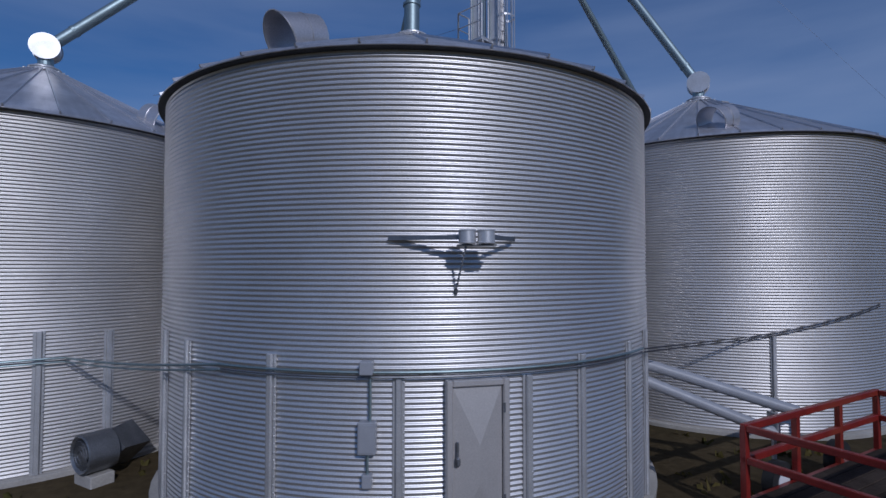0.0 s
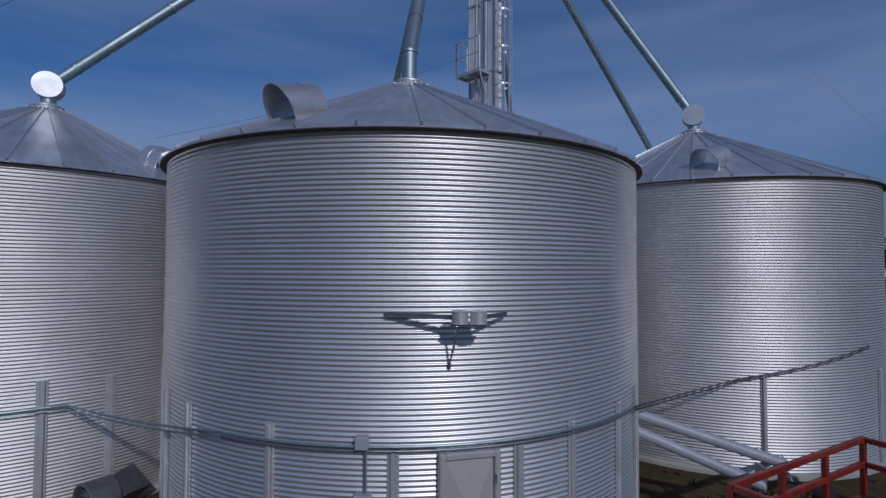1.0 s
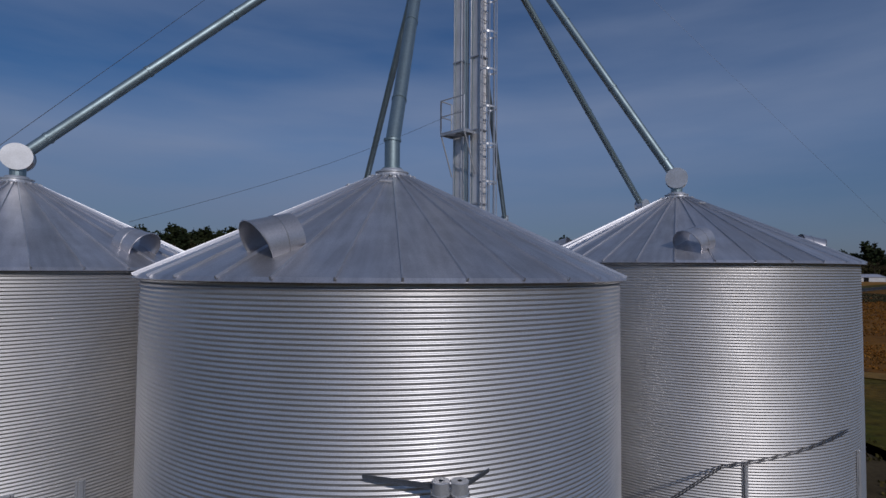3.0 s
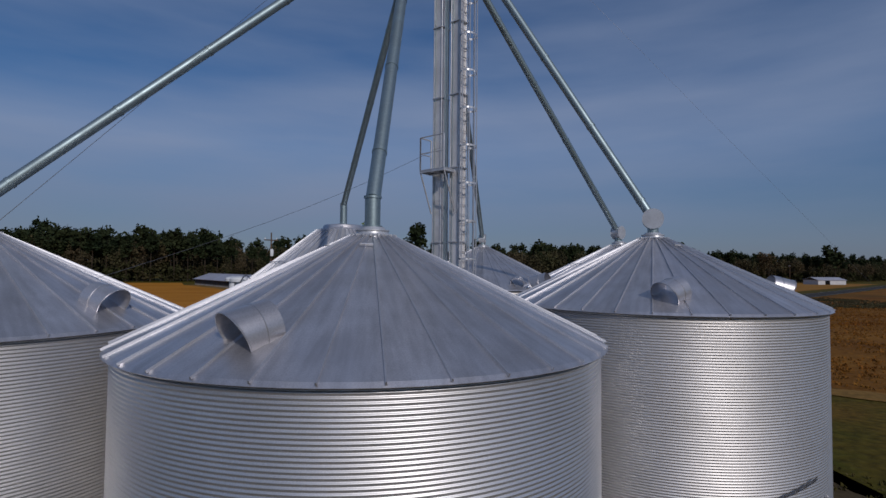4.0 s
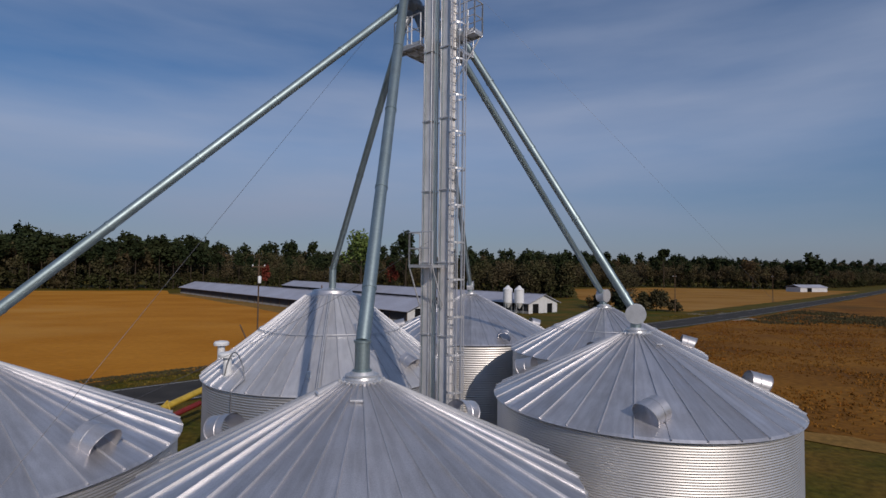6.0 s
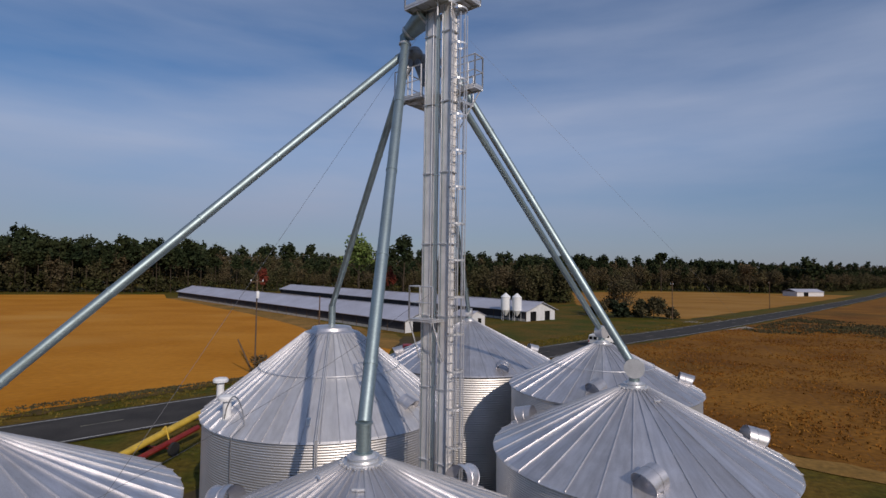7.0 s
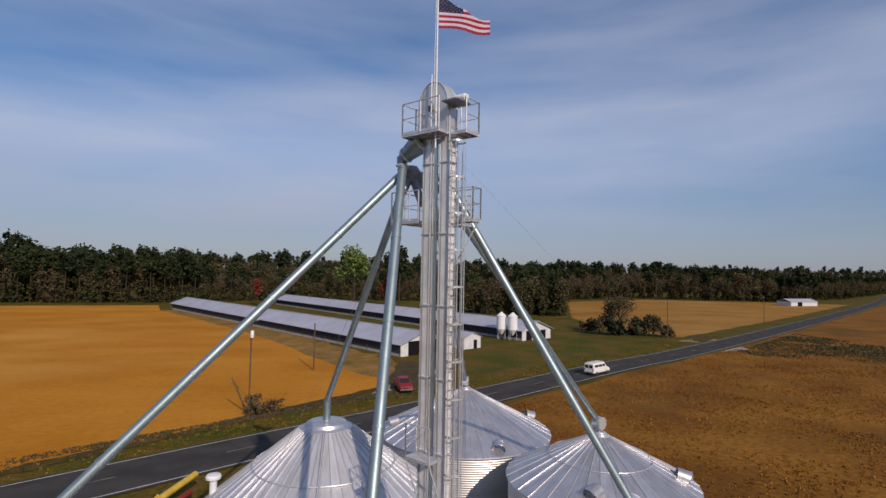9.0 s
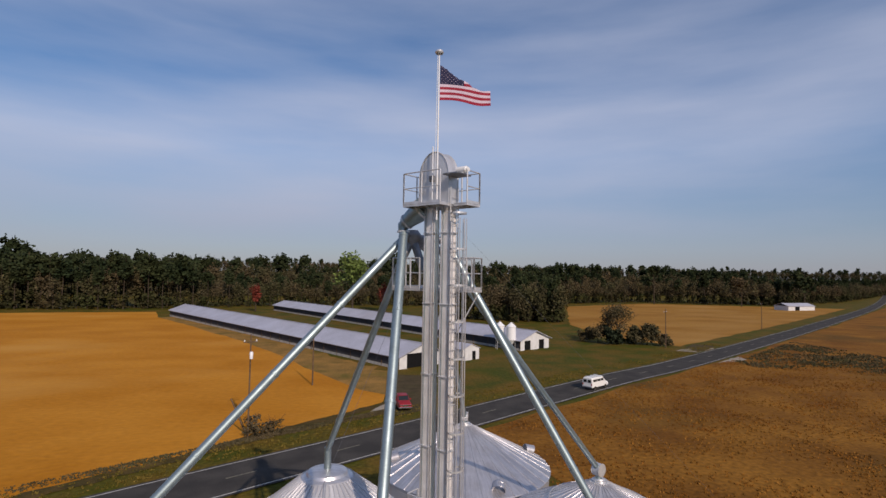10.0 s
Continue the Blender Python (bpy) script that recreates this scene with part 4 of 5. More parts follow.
for t in (0.1, 0.85):
    x, y, z = -0.5 + 2.8 * t, -0.6 * t, 0.05 - 0.7 * t
    part("strap", Geo().box((x, y, z - 0.05), (0.05, 0.3, 0.42), edge=0.006), frame_metal, tube_run)
    part("leg", Geo().box((x, y, (z - 0.2 - 1.72) / 2), (0.06, 0.06, 1.72 + z - 0.2), edge=0.008), frame_metal, tube_run)

# aeration fan beside the left-hand bin
fan = thing("aeration_fan", -6.15, 9.25, 0.56, -30, "round galvanised aeration fan with a dark inlet", "fan")
q = Geo()
prof = [(0.40, -0.32), (0.43, -0.30), (0.43, 0.30), (0.40, 0.32), (0.34, 0.28), (0.34, -0.28)]
q.lathe(prof + prof[:1], 28)
part("housing", q, dull_metal, fan, m=Matrix.Rotation(radians(90), 4, "X"), smooth=True)
q = Geo().tube((0, 0.05, 0), (0, -0.2, 0), 0.13, 16)
part("motor", q, dull_metal, fan)
for k in range(6):
    m = Matrix.Rotation(radians(60 * k), 4, "Y")
    part("blade", Geo().box((0.22, -0.05, 0), (0.24, 0.03, 0.11), Matrix.Rotation(0.5, 4, "X"), edge=0.004), dull_metal, fan, m=m)
for rr in (0.1, 0.2, 0.3, 0.39):
    part("guard_ring", Geo().path([(rr * math.cos(2 * math.pi * i / 20), -0.31, rr * math.sin(2 * math.pi * i / 20)) for i in range(20)] + [(rr, -0.31, 0.0)], 0.006, 4), dull_metal, fan)
q = Geo().tube((0, 0.25, 0), (-0.45, 1.0, -0.12), 0.40, 4, 0.5)
part("duct", q, dull_metal, fan, "tapered sheet duct to the bin")
part("foot", Geo().box((0, 0, -0.58), (0.7, 0.5, 0.30), edge=0.02), concrete, fan)
fan.scale = (0.8, 0.8, 0.8)

# red wagon frame at the yard's edge
wagon = thing("red_wagon_frame", 4.5, 7.8, 0, 30, "red-painted tubular steel wagon frame in the yard", "wagon")
for y in (0, -2.1):
    for x in (0, 1.45, 2.9, 4.4):
        part("post", Geo().box((x, y, 0.83), (0.10, 0.10, 1.14), edge=0.01), red_paint, wagon)
    for z in (1.42, 0.95, 0.30):
        part("side_rail", Geo().box((2.2, y, z), (4.5, 0.09, 0.11), edge=0.01), red_paint, wagon)
for x in (0, 4.4):
    for z in (1.415, 0.945, 0.295):
        part("end_rail", Geo().box((x, -1.05, z), (0.09, 2.0, 0.10), edge=0.01), red_paint, wagon)
for i in range(9):
    part("plank", Geo().box((2.2, -0.17 - 0.22 * i, 0.36 + 0.004 * (i % 3)), (4.3, 0.205, 0.05), edge=0.006), deck_wood, wagon, "dark weathered bed plank")
for x in (1.2, 3.2):
    for y in (0.16, -2.26):
        w = part("wheel", Geo().tube((x, y - 0.09, 0.33), (x, y + 0.09, 0.33), 0.33, 20), rubber, wagon, smooth=True)
        part("rim", Geo().tube((x, y - 0.1, 0.33), (x, y + 0.1, 0.33), 0.17, 14), white_metal, w)

# drying bin: roof ring, sheet strip, conduit, stacks
m_ring = [(3.35 * math.cos(2 * math.pi * i / 48), 3.35 * math.sin(2 * math.pi * i / 48), on_roof(slope_d, 5.79, 6.17, 3.35) + 0.11) for i in range(49)]
part("roof_ring", Geo().path(m_ring, 0.022, 6), frame_metal, bin_d, "thin rail round the middle of the roof")
m_ring = [(2.5 * math.cos(2 * math.pi * i / 48), 2.5 * math.sin(2 * math.pi * i / 48), on_roof(slope_f, 4.71, 7.07, 2.5) + 0.08) for i in range(49)]
part("roof_ring", Geo().path(m_ring, 0.018, 6), frame_metal, bin_f, "thin rail round the middle of the roof")
m = Matrix.Rotation(radians(-89), 4, "Z")
for off in (0.0, 0.07):
    part("conduit", Geo().path([(1.2, off, 9.86), (1.4, off, 9.76), (5.86, off, 6.33), (5.86, off, 3.0)], 0.03, 8), frame_metal, bin_d, "conduit down the roof and wall", m=m)
part("control_box", Geo().box((5.5, -0.30, 6.95), (0.16, 0.18, 0.26), edge=0.015), white_metal, bin_d, "small pale box on the roof", m=m)
for a, r in ((-137, 5.2), (176, 5.3)):
    mushroom_parts(bin_d, a, r, on_roof(slope_d, 5.79, 6.17, r))
loop = [(5.3, -0.75 + 1.3 * i / 10, 6.6 + 1.0 * math.sin(math.pi * i / 10) ** 0.7) for i in range(11)]
part("hose", Geo().path(loop + [(5.93, 0.56, 6.2), (5.93, 0.56, 3.0)], 0.025, 7), dull_metal, bin_d, "dark bent hose beside the stack", m=Matrix.Rotation(radians(-128), 4, "Z"))

# guy cables
guy = thing("guy_cable", 1.35, 16.4, 21.8, 0, "thin steel guy cable from the tower to the ground", "cable", "guy cables")
part("wire", Geo().tube((0, 0, 0), (-9.55, -16.9, -21.8), 0.0035, 5), cable_steel, guy)
guy = thing("guy_cable", 1.7, 16.9, 21.6, 0, "thin steel guy cable from the tower to the ground", "cable", "guy cables")
part("wire", Geo().tube((0, 0, 0), (21.4, -1.3, -21.6), 0.0028, 5), cable_steel, guy)
line = thing("power_line", 1.15, 16.85, 11.95, 0, "thin dark service wire from the tower to a bin roof", "cable")
q = Geo()
span = Vector((-7.65, -5.4, -4.28))
q.path([span * (i / 10) - Vector((0, 0, 0.25 * math.sin(math.pi * i / 10))) for i in range(11)], 0.005, 5)
part("wire", q, cable_steel, line)

# yellow and red auger lying behind the bins
aug = thing("field_auger", -16.5, 34.6, 0, 71, "long yellow and red grain auger on wheels", "auger")
part("tube", Geo().tube((-2.0, 0, 0.8), (7.0, 0, 1.7), 0.24, 14), yellow_paint, aug, "yellow auger tube", smooth=True)
part("lift_arm", Geo().tube((-0.5, -0.7, 0.55), (5.6, -0.7, 1.0), 0.2, 10), red_paint, aug, "red lifting arm")
part("axle", Geo().tube((2.6, -1.2, 0.45), (2.6, 1.2, 0.45), 0.06, 10), red_paint, aug)
for y in (-1.2, 1.2):
    part("wheel", Geo().tube((2.6, y - 0.1, 0.45), (2.6, y + 0.1, 0.45), 0.45, 20), rubber, aug, smooth=True)
for y in (-1, 1):
    part("strut", Geo().tube((2.6, y, 0.45), (3.2, 0, 1.7), 0.05, 8), yellow_paint, aug)


# ---- farm buildings beyond the road ----
def poultry_house(x, y, rz, length, width, eave, ridge, openings, label):
    """A long low house: +y runs along it from its front gable, x across."""
    ob = thing("poultry_house", x, y, 0, rz, label, "poultry house", "poultry houses")
    w = width / 2
    q = Geo()
    over, th = 0.7, 0.12
    for s in (-1, 1):
        p = [(s * (w + over), eave - over * (ridge - eave) / w), (0, ridge), (0, ridge + th), (s * (w + over), eave + th - over * (ridge - eave) / w)]
        vs = [(a, -0.8, b) for a, b in p] + [(a, length + 0.8, b) for a, b in p]
        fs = [(0, 1, 5, 4), (1, 2, 6, 5), (2, 3, 7, 6), (3, 0, 4, 7), (0, 3, 2, 1), (4, 5, 6, 7)]
        part("roof_slope", Geo().add(vs, fs if s > 0 else [tuple(reversed(f)) for f in fs]), shed_roof_mat, ob, "pale metal roof slope")
    part("ridge_cap", Geo().box((0, length / 2, ridge + th + 0.02), (0.5, length + 1.6, 0.06)), shed_roof_mat, ob)
    for s in (-1, 1):
        part("knee_wall", Geo().box((s * w, length / 2, 0.3), (0.14, length, 0.6)), concrete, ob)
        part("side_curtain", Geo().box((s * w, length / 2, (0.6 + eave) / 2), (0.08, length - 0.3, eave - 0.6)), curtain_mat, ob, "dark side curtain")
        for k in range(int(length / 6) + 1):
            part("post", Geo().box((s * (w + 0.06), k * 6, eave / 2), (0.10, 0.12, eave)), pole_wood, ob)
    for yy in (0.0, length):
        holes = openings if yy == 0.0 else ()
        q, x0 = Geo(), -w
        for h0, h1, top in list(holes) + [(w, w, 0)]:
            if h0 > x0:
                a0, a1 = x0, h0
                z0, z1 = eave + (ridge - eave) * (1 - abs(a0) / w), eave + (ridge - eave) * (1 - abs(a1) / w)
                pts = [(a0, z0), (a1, z1)] if a0 * a1 >= 0 else [(a0, z0), (0, ridge), (a1, z1)]
                loop = [(a0, 0)] + pts + [(a1, 0)]
                n = len(loop)
                q.add([(a, yy - 0.07, b) for a, b in loop] + [(a, yy + 0.07, b) for a, b in loop],
                      [tuple(range(n)), tuple(range(2 * n - 1, n - 1, -1))] + [(i, i + n, (i + 1) % n + n, (i + 1) % n) for i in range(n)])
            if h1 > h0:
                z0, z1 = eave + (ridge - eave) * (1 - abs(h0) / w), eave + (ridge - eave) * (1 - abs(h1) / w)
                pts = [(h0, z0), (h1, z1)] if h0 * h1 >= 0 else [(h0, z0), (0, ridge), (h1, z1)]
                loop = [(h0, top)] + pts + [(h1, top)]
                n = len(loop)
                q.add([(a, yy - 0.07, b) for a, b in loop] + [(a, yy + 0.07, b) for a, b in loop],
                      [tuple(range(n)), tuple(range(2 * n - 1, n - 1, -1))] + [(i, i + n, (i + 1) % n + n, (i + 1) % n) for i in range(n)])
            x0 = max(x0, h1)
        part("gable_wall", q, shed_wall_mat, ob, "white metal gable wall")
    for h0, h1, top in openings:
        part("door_recess", Geo().box(((h0 + h1) / 2, 1.2, top / 2), (h1 - h0 - 0.02, 2.0, top - 0.02)), dark_hole, ob, "dark open doorway")
    return ob


poultry_house(8.1, 110.1, 36.5, 158, 12.0, 2.7, 4.9, ((-4.0, 4.0, 3.0),), "long poultry house with pale metal roof and wide dark doorway")
poultry_house(40.7, 135.7, 33.0, 168, 11.6, 2.8, 4.9, ((-4.2, -1.8, 2.5), (1.6, 3.8, 2.5)), "long white poultry house behind two feed bins")
hut = thing("farm_hut", 20.3, 118.6, 0, 36, "small white metal farm hut with one dark doorway", "hut")
q = Geo()
part("side_wall", Geo().box((-2.7, 2.8, 1.3), (0.12, 5.6, 2.6)), shed_wall_mat, hut)
part("side_wall", Geo().box((2.7, 2.8, 1.3), (0.12, 5.6, 2.6)), shed_wall_mat, hut)
for yy in (0, 5.6):
    loop = [(-2.64, 0), (-2.64, 2.6), (0, 3.6), (2.64, 2.6), (2.64, 0)]
    part("gable_wall", Geo().add([(a, yy - 0.06, b) for a, b in loop] + [(a, yy + 0.06, b) for a, b in loop], [(0, 1, 2, 3, 4), (9, 8, 7, 6, 5)] + [(i, i + 5, (i + 1) % 5 + 5, (i + 1) % 5) for i in range(5)]), shed_wall_mat, hut)
for s in (-1, 1):
    vs = [(s * 3.0, -0.3, 2.49), (0, -0.3, 3.64), (0, -0.3, 3.74), (s * 3.0, -0.3, 2.59)]
    vs += [(a, 5.9, b) for a, _, b in vs]
    part("roof_slope", Geo().add(vs, [(0, 1, 5, 4), (1, 2, 6, 5), (2, 3, 7, 6), (3, 0, 4, 7), (0, 3, 2, 1), (4, 5, 6, 7)]), shed_roof_mat, hut)
part("door", Geo().box((0.9, -0.09, 1.0), (1.1, 0.06, 2.0), edge=0.01), dark_hole, hut, "dark doorway")

for x, y in ((31.2, 136.4), (33.8, 134.4)):
    fb = thing("feed_bin", x, y, 0, 0, "white upright feed bin on thin legs beside the poultry house", "feed bin", "feed bins")
    part("hopper", Geo().lathe([(0.2, 1.2), (1.25, 2.7)], 20), white_metal, fb, smooth=True)
    part("shell", Geo().lathe([(1.25, 2.7), (1.27, 2.72), (1.27, 6.2), (1.25, 6.2)], 20), white_metal, fb, smooth=True)
    part("roof", Geo().lathe([(1.34, 6.15), (1.34, 6.25), (0.35, 7.1), (0.33, 7.25), (0.02, 7.3)], 20), white_metal, fb, smooth=True)
    for k in range(4):
        t = math.pi / 4 + k * math.pi / 2
        part("leg", Geo().tube((1.22 * math.cos(t), 1.22 * math.sin(t), 0), (1.22 * math.cos(t), 1.22 * math.sin(t), 3.2), 0.07, 6), frame_metal, fb)


# ---- poles ----
def utility_pole(x, y, h, rz, label, arm=True, can=False, lean=(0, 0), r=0.14):
    ob = thing("utility_pole", x, y, 0, rz, label, "utility pole", "utility poles")
    part("pole", Geo().tube((0, 0, -0.3), (lean[0], lean[1], h), r, 10, r * 0.7), pole_wood, ob, smooth=True)
    if arm:
        part("crossarm", Geo().box((0, 0.12, h - 0.9), (1.6, 0.10, 0.12), edge=0.01), pole_wood, ob)
        for k in (-0.7, 0.0, 0.7):
            part("insulator", Geo().lathe([(0.03, h - 0.84), (0.07, h - 0.80), (0.05, h - 0.66), (0.02, h - 0.62)], 8, centre=(k, 0.12, 0)), white_metal, ob)
    if can:
        part("transformer", Geo().lathe([(0.02, h - 2.85), (0.19, h - 2.83), (0.21, h - 2.1), (0.15, h - 2.0), (0.02, h - 1.98)], 14, centre=(0, -0.34, 0)), white_metal, ob, "pale round transformer can", smooth=True)
    return ob


utility_pole(-15.9, 63.4, 12.1, 30, "tall wooden utility pole with a pale transformer", True, True, r=0.11)
utility_pole(-12.2, 92.0, 8.2, 0, "dark wooden pole standing in the grass", False)
utility_pole(-16.3, 64.8, 4.1, 0, "broken leaning wooden pole at the field's edge", False, False, (-2.2, 0.6), 0.12)
utility_pole(79.7, 138.4, 11.0, 30, "wooden utility pole beside the road", True)
utility_pole(150, 190.0, 11.0, 35, "wooden utility pole beside the road", True)


# ---- vehicles ----
def loft(sections):
    """A closed body from cross-sections (y, half width low, half width high, z low, z high, corner)."""
    q, n = Geo(), 12
    vs = []
    for y, w0, w1, z0, z1, c in sections:
        ring = [(-w0 + c, z0), (w0 - c, z0), (w0, z0 + c), (w0, (z0 + z1) / 2), (w1, z1 - c), (w1 - c, z1), (0, z1 + c * 0.3), (-w1 + c, z1), (-w1, z1 - c), (-w0, (z0 + z1) / 2), (-w0, z0 + c), (-w0 + c * 0.5, z0 + c * 0.3)]
        vs += [(a, y, b) for a, b in ring]
    fs = [(k * n + i, k * n + (i + 1) % n, (k + 1) * n + (i + 1) % n, (k + 1) * n + i) for k in range(len(sections) - 1) for i in range(n)]
    fs += [tuple(range(n - 1, -1, -1)), tuple(range((len(sections) - 1) * n, len(sections) * n))]
    return q.add(vs, fs)


def wheels(ob, places, r=0.36):
    for x, y in places:
        s = 1 if x > 0 else -1
        w = part("wheel", Geo().lathe([(r * 0.6, -0.11), (r * 0.95, -0.11), (r, -0.07), (r, 0.07), (r * 0.95, 0.11), (r * 0.6, 0.11)], 20), rubber, ob, smooth=True, m=Matrix.Translation((x, y, r)) @ Matrix.Rotation(radians(90), 4, "Y"))
        part("rim", Geo().lathe([(0.02, -0.09), (r * 0.3, -0.11), (r * 0.6, -0.10), (r * 0.6, 0.10), (r * 0.3, 0.11), (0.02, 0.09)], 14), chrome, w, smooth=True)


# pickup: nose towards -y
truck = thing("pickup_truck", 2.8, 76.6, 0.06, 8, "red pickup truck parked on the dirt driveway", "pickup truck")
part("body", loft([(-2.75, 0.82, 0.80, 0.45, 0.98, 0.08), (-2.6, 0.95, 0.90, 0.40, 1.08, 0.1), (-1.1, 0.98, 0.93, 0.38, 1.16, 0.1), (0.9, 0.98, 0.95, 0.38, 1.16, 0.1), (2.7, 0.97, 0.94, 0.42, 1.18, 0.08)]), car_red, truck, "red painted body", smooth=True)
part("cab", loft([(-1.25, 0.88, 0.86, 1.08, 1.18, 0.04), (-0.55, 0.90, 0.72, 1.08, 1.80, 0.08), (0.75, 0.90, 0.74, 1.08, 1.84, 0.08), (0.95, 0.90, 0.80, 1.08, 1.5, 0.08)]), car_red, truck, smooth=True)
part("windscreen", Geo().add([(-0.78, -1.22, 1.22), (0.78, -1.22, 1.22), (0.66, -0.63, 1.76), (-0.66, -0.63, 1.76)], [(0, 1, 2, 3)]), car_glass, truck)
for s in (-1, 1):
    part("side_window", Geo().box((s * 0.835, 0.05, 1.5), (0.03, 1.1, 0.42), edge=0.01), car_glass, truck)
    part("headlight", Geo().box((s * 0.68, -2.74, 0.84), (0.36, 0.08, 0.18), edge=0.02), chrome, truck)
    part("mirror", Geo().box((s * 1.08, -0.75, 1.28), (0.2, 0.1, 0.22), edge=0.03), car_red, truck)
part("grille", Geo().box((0, -2.76, 0.82), (0.92, 0.06, 0.26), edge=0.02), chrome, truck)
part("bumper", Geo().box((0, -2.84, 0.52), (1.9, 0.16, 0.22), edge=0.04), chrome, truck, "chrome front bumper")
part("load_bed", Geo().box((0, 1.85, 1.17), (1.6, 1.6, 0.03)), dark_hole, truck)
wheels(truck, ((-0.86, -1.75), (0.86, -1.75), (-0.86, 1.75), (0.86, 1.75)), 0.38)

# van: tail towards -y
van = thing("white_van", 37.2, 87.6, 0.1, -54.5, "white van with roof racks on the road", "van")
part("body", loft([(-2.5, 0.96, 0.84, 0.42, 2.0, 0.1), (-2.35, 0.98, 0.86, 0.40, 2.12, 0.12), (1.0, 0.98, 0.86, 0.40, 2.12, 0.12), (1.25, 0.98, 0.84, 0.40, 2.02, 0.12), (1.95, 0.98, 0.88, 0.40, 1.28, 0.1), (2.7, 0.94, 0.86, 0.45, 1.05, 0.1)]), car_white, van, "white painted body", smooth=True)
for s in (-1, 1):
    part("rear_window", Geo().box((s * 0.42, -2.52, 1.55), (0.62, 0.04, 0.5), Matrix.Rotation(0, 4, "X"), edge=0.02), car_glass, van)
    for y0, y1 in ((-2.1, -1.0), (-0.85, 0.2), (0.35, 1.15)):
        part("side_window", Geo().box((s * 0.93, (y0 + y1) / 2, 1.58), (0.05, y1 - y0, 0.48), Matrix.Rotation(0, 4, "X"), edge=0.02), car_glass, van)
    part("tail_lamp", Geo().box((s * 0.84, -2.51, 1.0), (0.16, 0.06, 0.34), edge=0.02), lamp_red, van)
part("windscreen", Geo().add([(-0.76, 1.90, 1.36), (0.76, 1.90, 1.36), (0.72, 1.34, 1.94), (-0.72, 1.34, 1.94)], [(1, 0, 3, 2)]), car_glass, van)
part("bumper", Geo().box((0, -2.58, 0.55), (1.9, 0.16, 0.2), edge=0.04), dull_metal, van)
for y in (-1.6, -0.3, 0.8):
    part("roof_rack", Geo().box((0, y, 2.2), (1.6, 0.06, 0.06), edge=0.01), white_metal, van)
wheels(van, ((-0.88, -1.5), (0.88, -1.5), (-0.88, 1.7), (0.88, 1.7)), 0.35)


# ---- trees ----
def crown_quads(rng, n, rx, rz, zc, size, shell=0.45, taper=0.0, lumps=0):
    """Leaf clumps: crossed small quads scattered through an uneven crown."""
    vs, fs = [], []
    lump = [Vector((rng.uniform(-1, 1), rng.uniform(-1, 1), rng.uniform(-1, 1))).normalized() * rng.uniform(0.35, 0.8) for _ in range(lumps)]
    for _ in range(n):
        d = Vector((rng.gauss(0, 1), rng.gauss(0, 1), rng.gauss(0, 1))).normalized() * rng.uniform(shell, 1.0)
        if lumps:
            d = rng.choice(lump) + d * 0.42
        k = 1 - taper * (d.z + 1) / 2
        c = Vector((d.x * rx * k, d.y * rx * k, zc + d.z * rz))
        a = Vector((rng.gauss(0, 1), rng.gauss(0, 1), rng.gauss(0, 0.6))).normalized()
        b = a.cross(Vector((rng.gauss(0, 1), rng.gauss(0, 1), rng.gauss(0, 1)))).normalized()
        s = size * rng.uniform(0.6, 1.35)
        i = len(vs)
        vs += [c - a * s - b * s * 0.3, c + b * s * 0.6, c + a * s - b * s * 0.2, c - b * s * 0.75]
        fs.append((i, i + 1, i + 2, i + 3))
    return vs, fs


def trunk_geo(rng, h, r, limbs, reach, start=0.35, twigs=0):
    q = Geo()
    p, prev = Vector((0, 0, -0.2)), None
    knots = [Vector((rng.uniform(-0.15, 0.15) * i, rng.uniform(-0.15, 0.15) * i, h * i / 4)) for i in range(5)]
    knots[0] = p
    for i in range(4):
        q.tube(knots[i], knots[i + 1], r * (1 - i / 4.6), 6, r * (1 - (i + 1) / 4.6), caps=False)
    for _ in range(limbs):
        t = rng.uniform(start, 0.95)
        k = min(int(t * 4), 3)
        a = knots[k].lerp(knots[k + 1], t * 4 - k)
        ang = rng.uniform(0, 2 * math.pi)
        l = reach * rng.uniform(0.5, 1.0) * (1.25 - t)
        b = a + Vector((math.cos(ang) * l, math.sin(ang) * l, l * rng.uniform(0.4, 1.1)))
        q.tube(a, b, r * 0.32 * (1.2 - t), 4, r * 0.08, caps=False)
        for _ in range(twigs):
            s = a.lerp(b, rng.uniform(0.3, 1.0))
            e = s + Vector((rng.gauss(0, 1), rng.gauss(0, 1), rng.uniform(0.2, 1.4))).normalized() * l * rng.uniform(0.25, 0.5)
            q.tube(s, e, r * 0.07, 3, r * 0.03, caps=False)
    return q


rng = random.Random(5)
kinds = {}
for i in range(4):
    tq = trunk_geo(rng, 24, 0.28, 5, 3.0, 0.55)
    v, f = crown_quads(rng, 420, 4.6, 6.4, 18.2, 0.82, 0.2, 0.12, 18)
    kinds["pine", i] = (tq, v, f)
for i in range(4):
    tq = trunk_geo(rng, 16, 0.26, 10, 7.0, 0.3, 2)
    v, f = crown_quads(rng, 420, 5.4, 6.8, 11.5, 0.52, 0.2, 0.2, 22)
    kinds["bare", i] = (tq, v, f)
for i in range(3):
    v, f = crown_quads(rng, 120, 4.6, 5.2, 4.6, 0.8, 0.2, 0.3, 9)
    kinds["scrub", i] = (None, v, f)
for key, (tq, v, f) in kinds.items():
    kinds[key] = [(np.array([tuple(p) for p in vv], float), np.array(ff, int)) if ff else None for vv, ff in (((tq.v, [q for q in tq.f]) if tq else ([], [])), (v, f))]


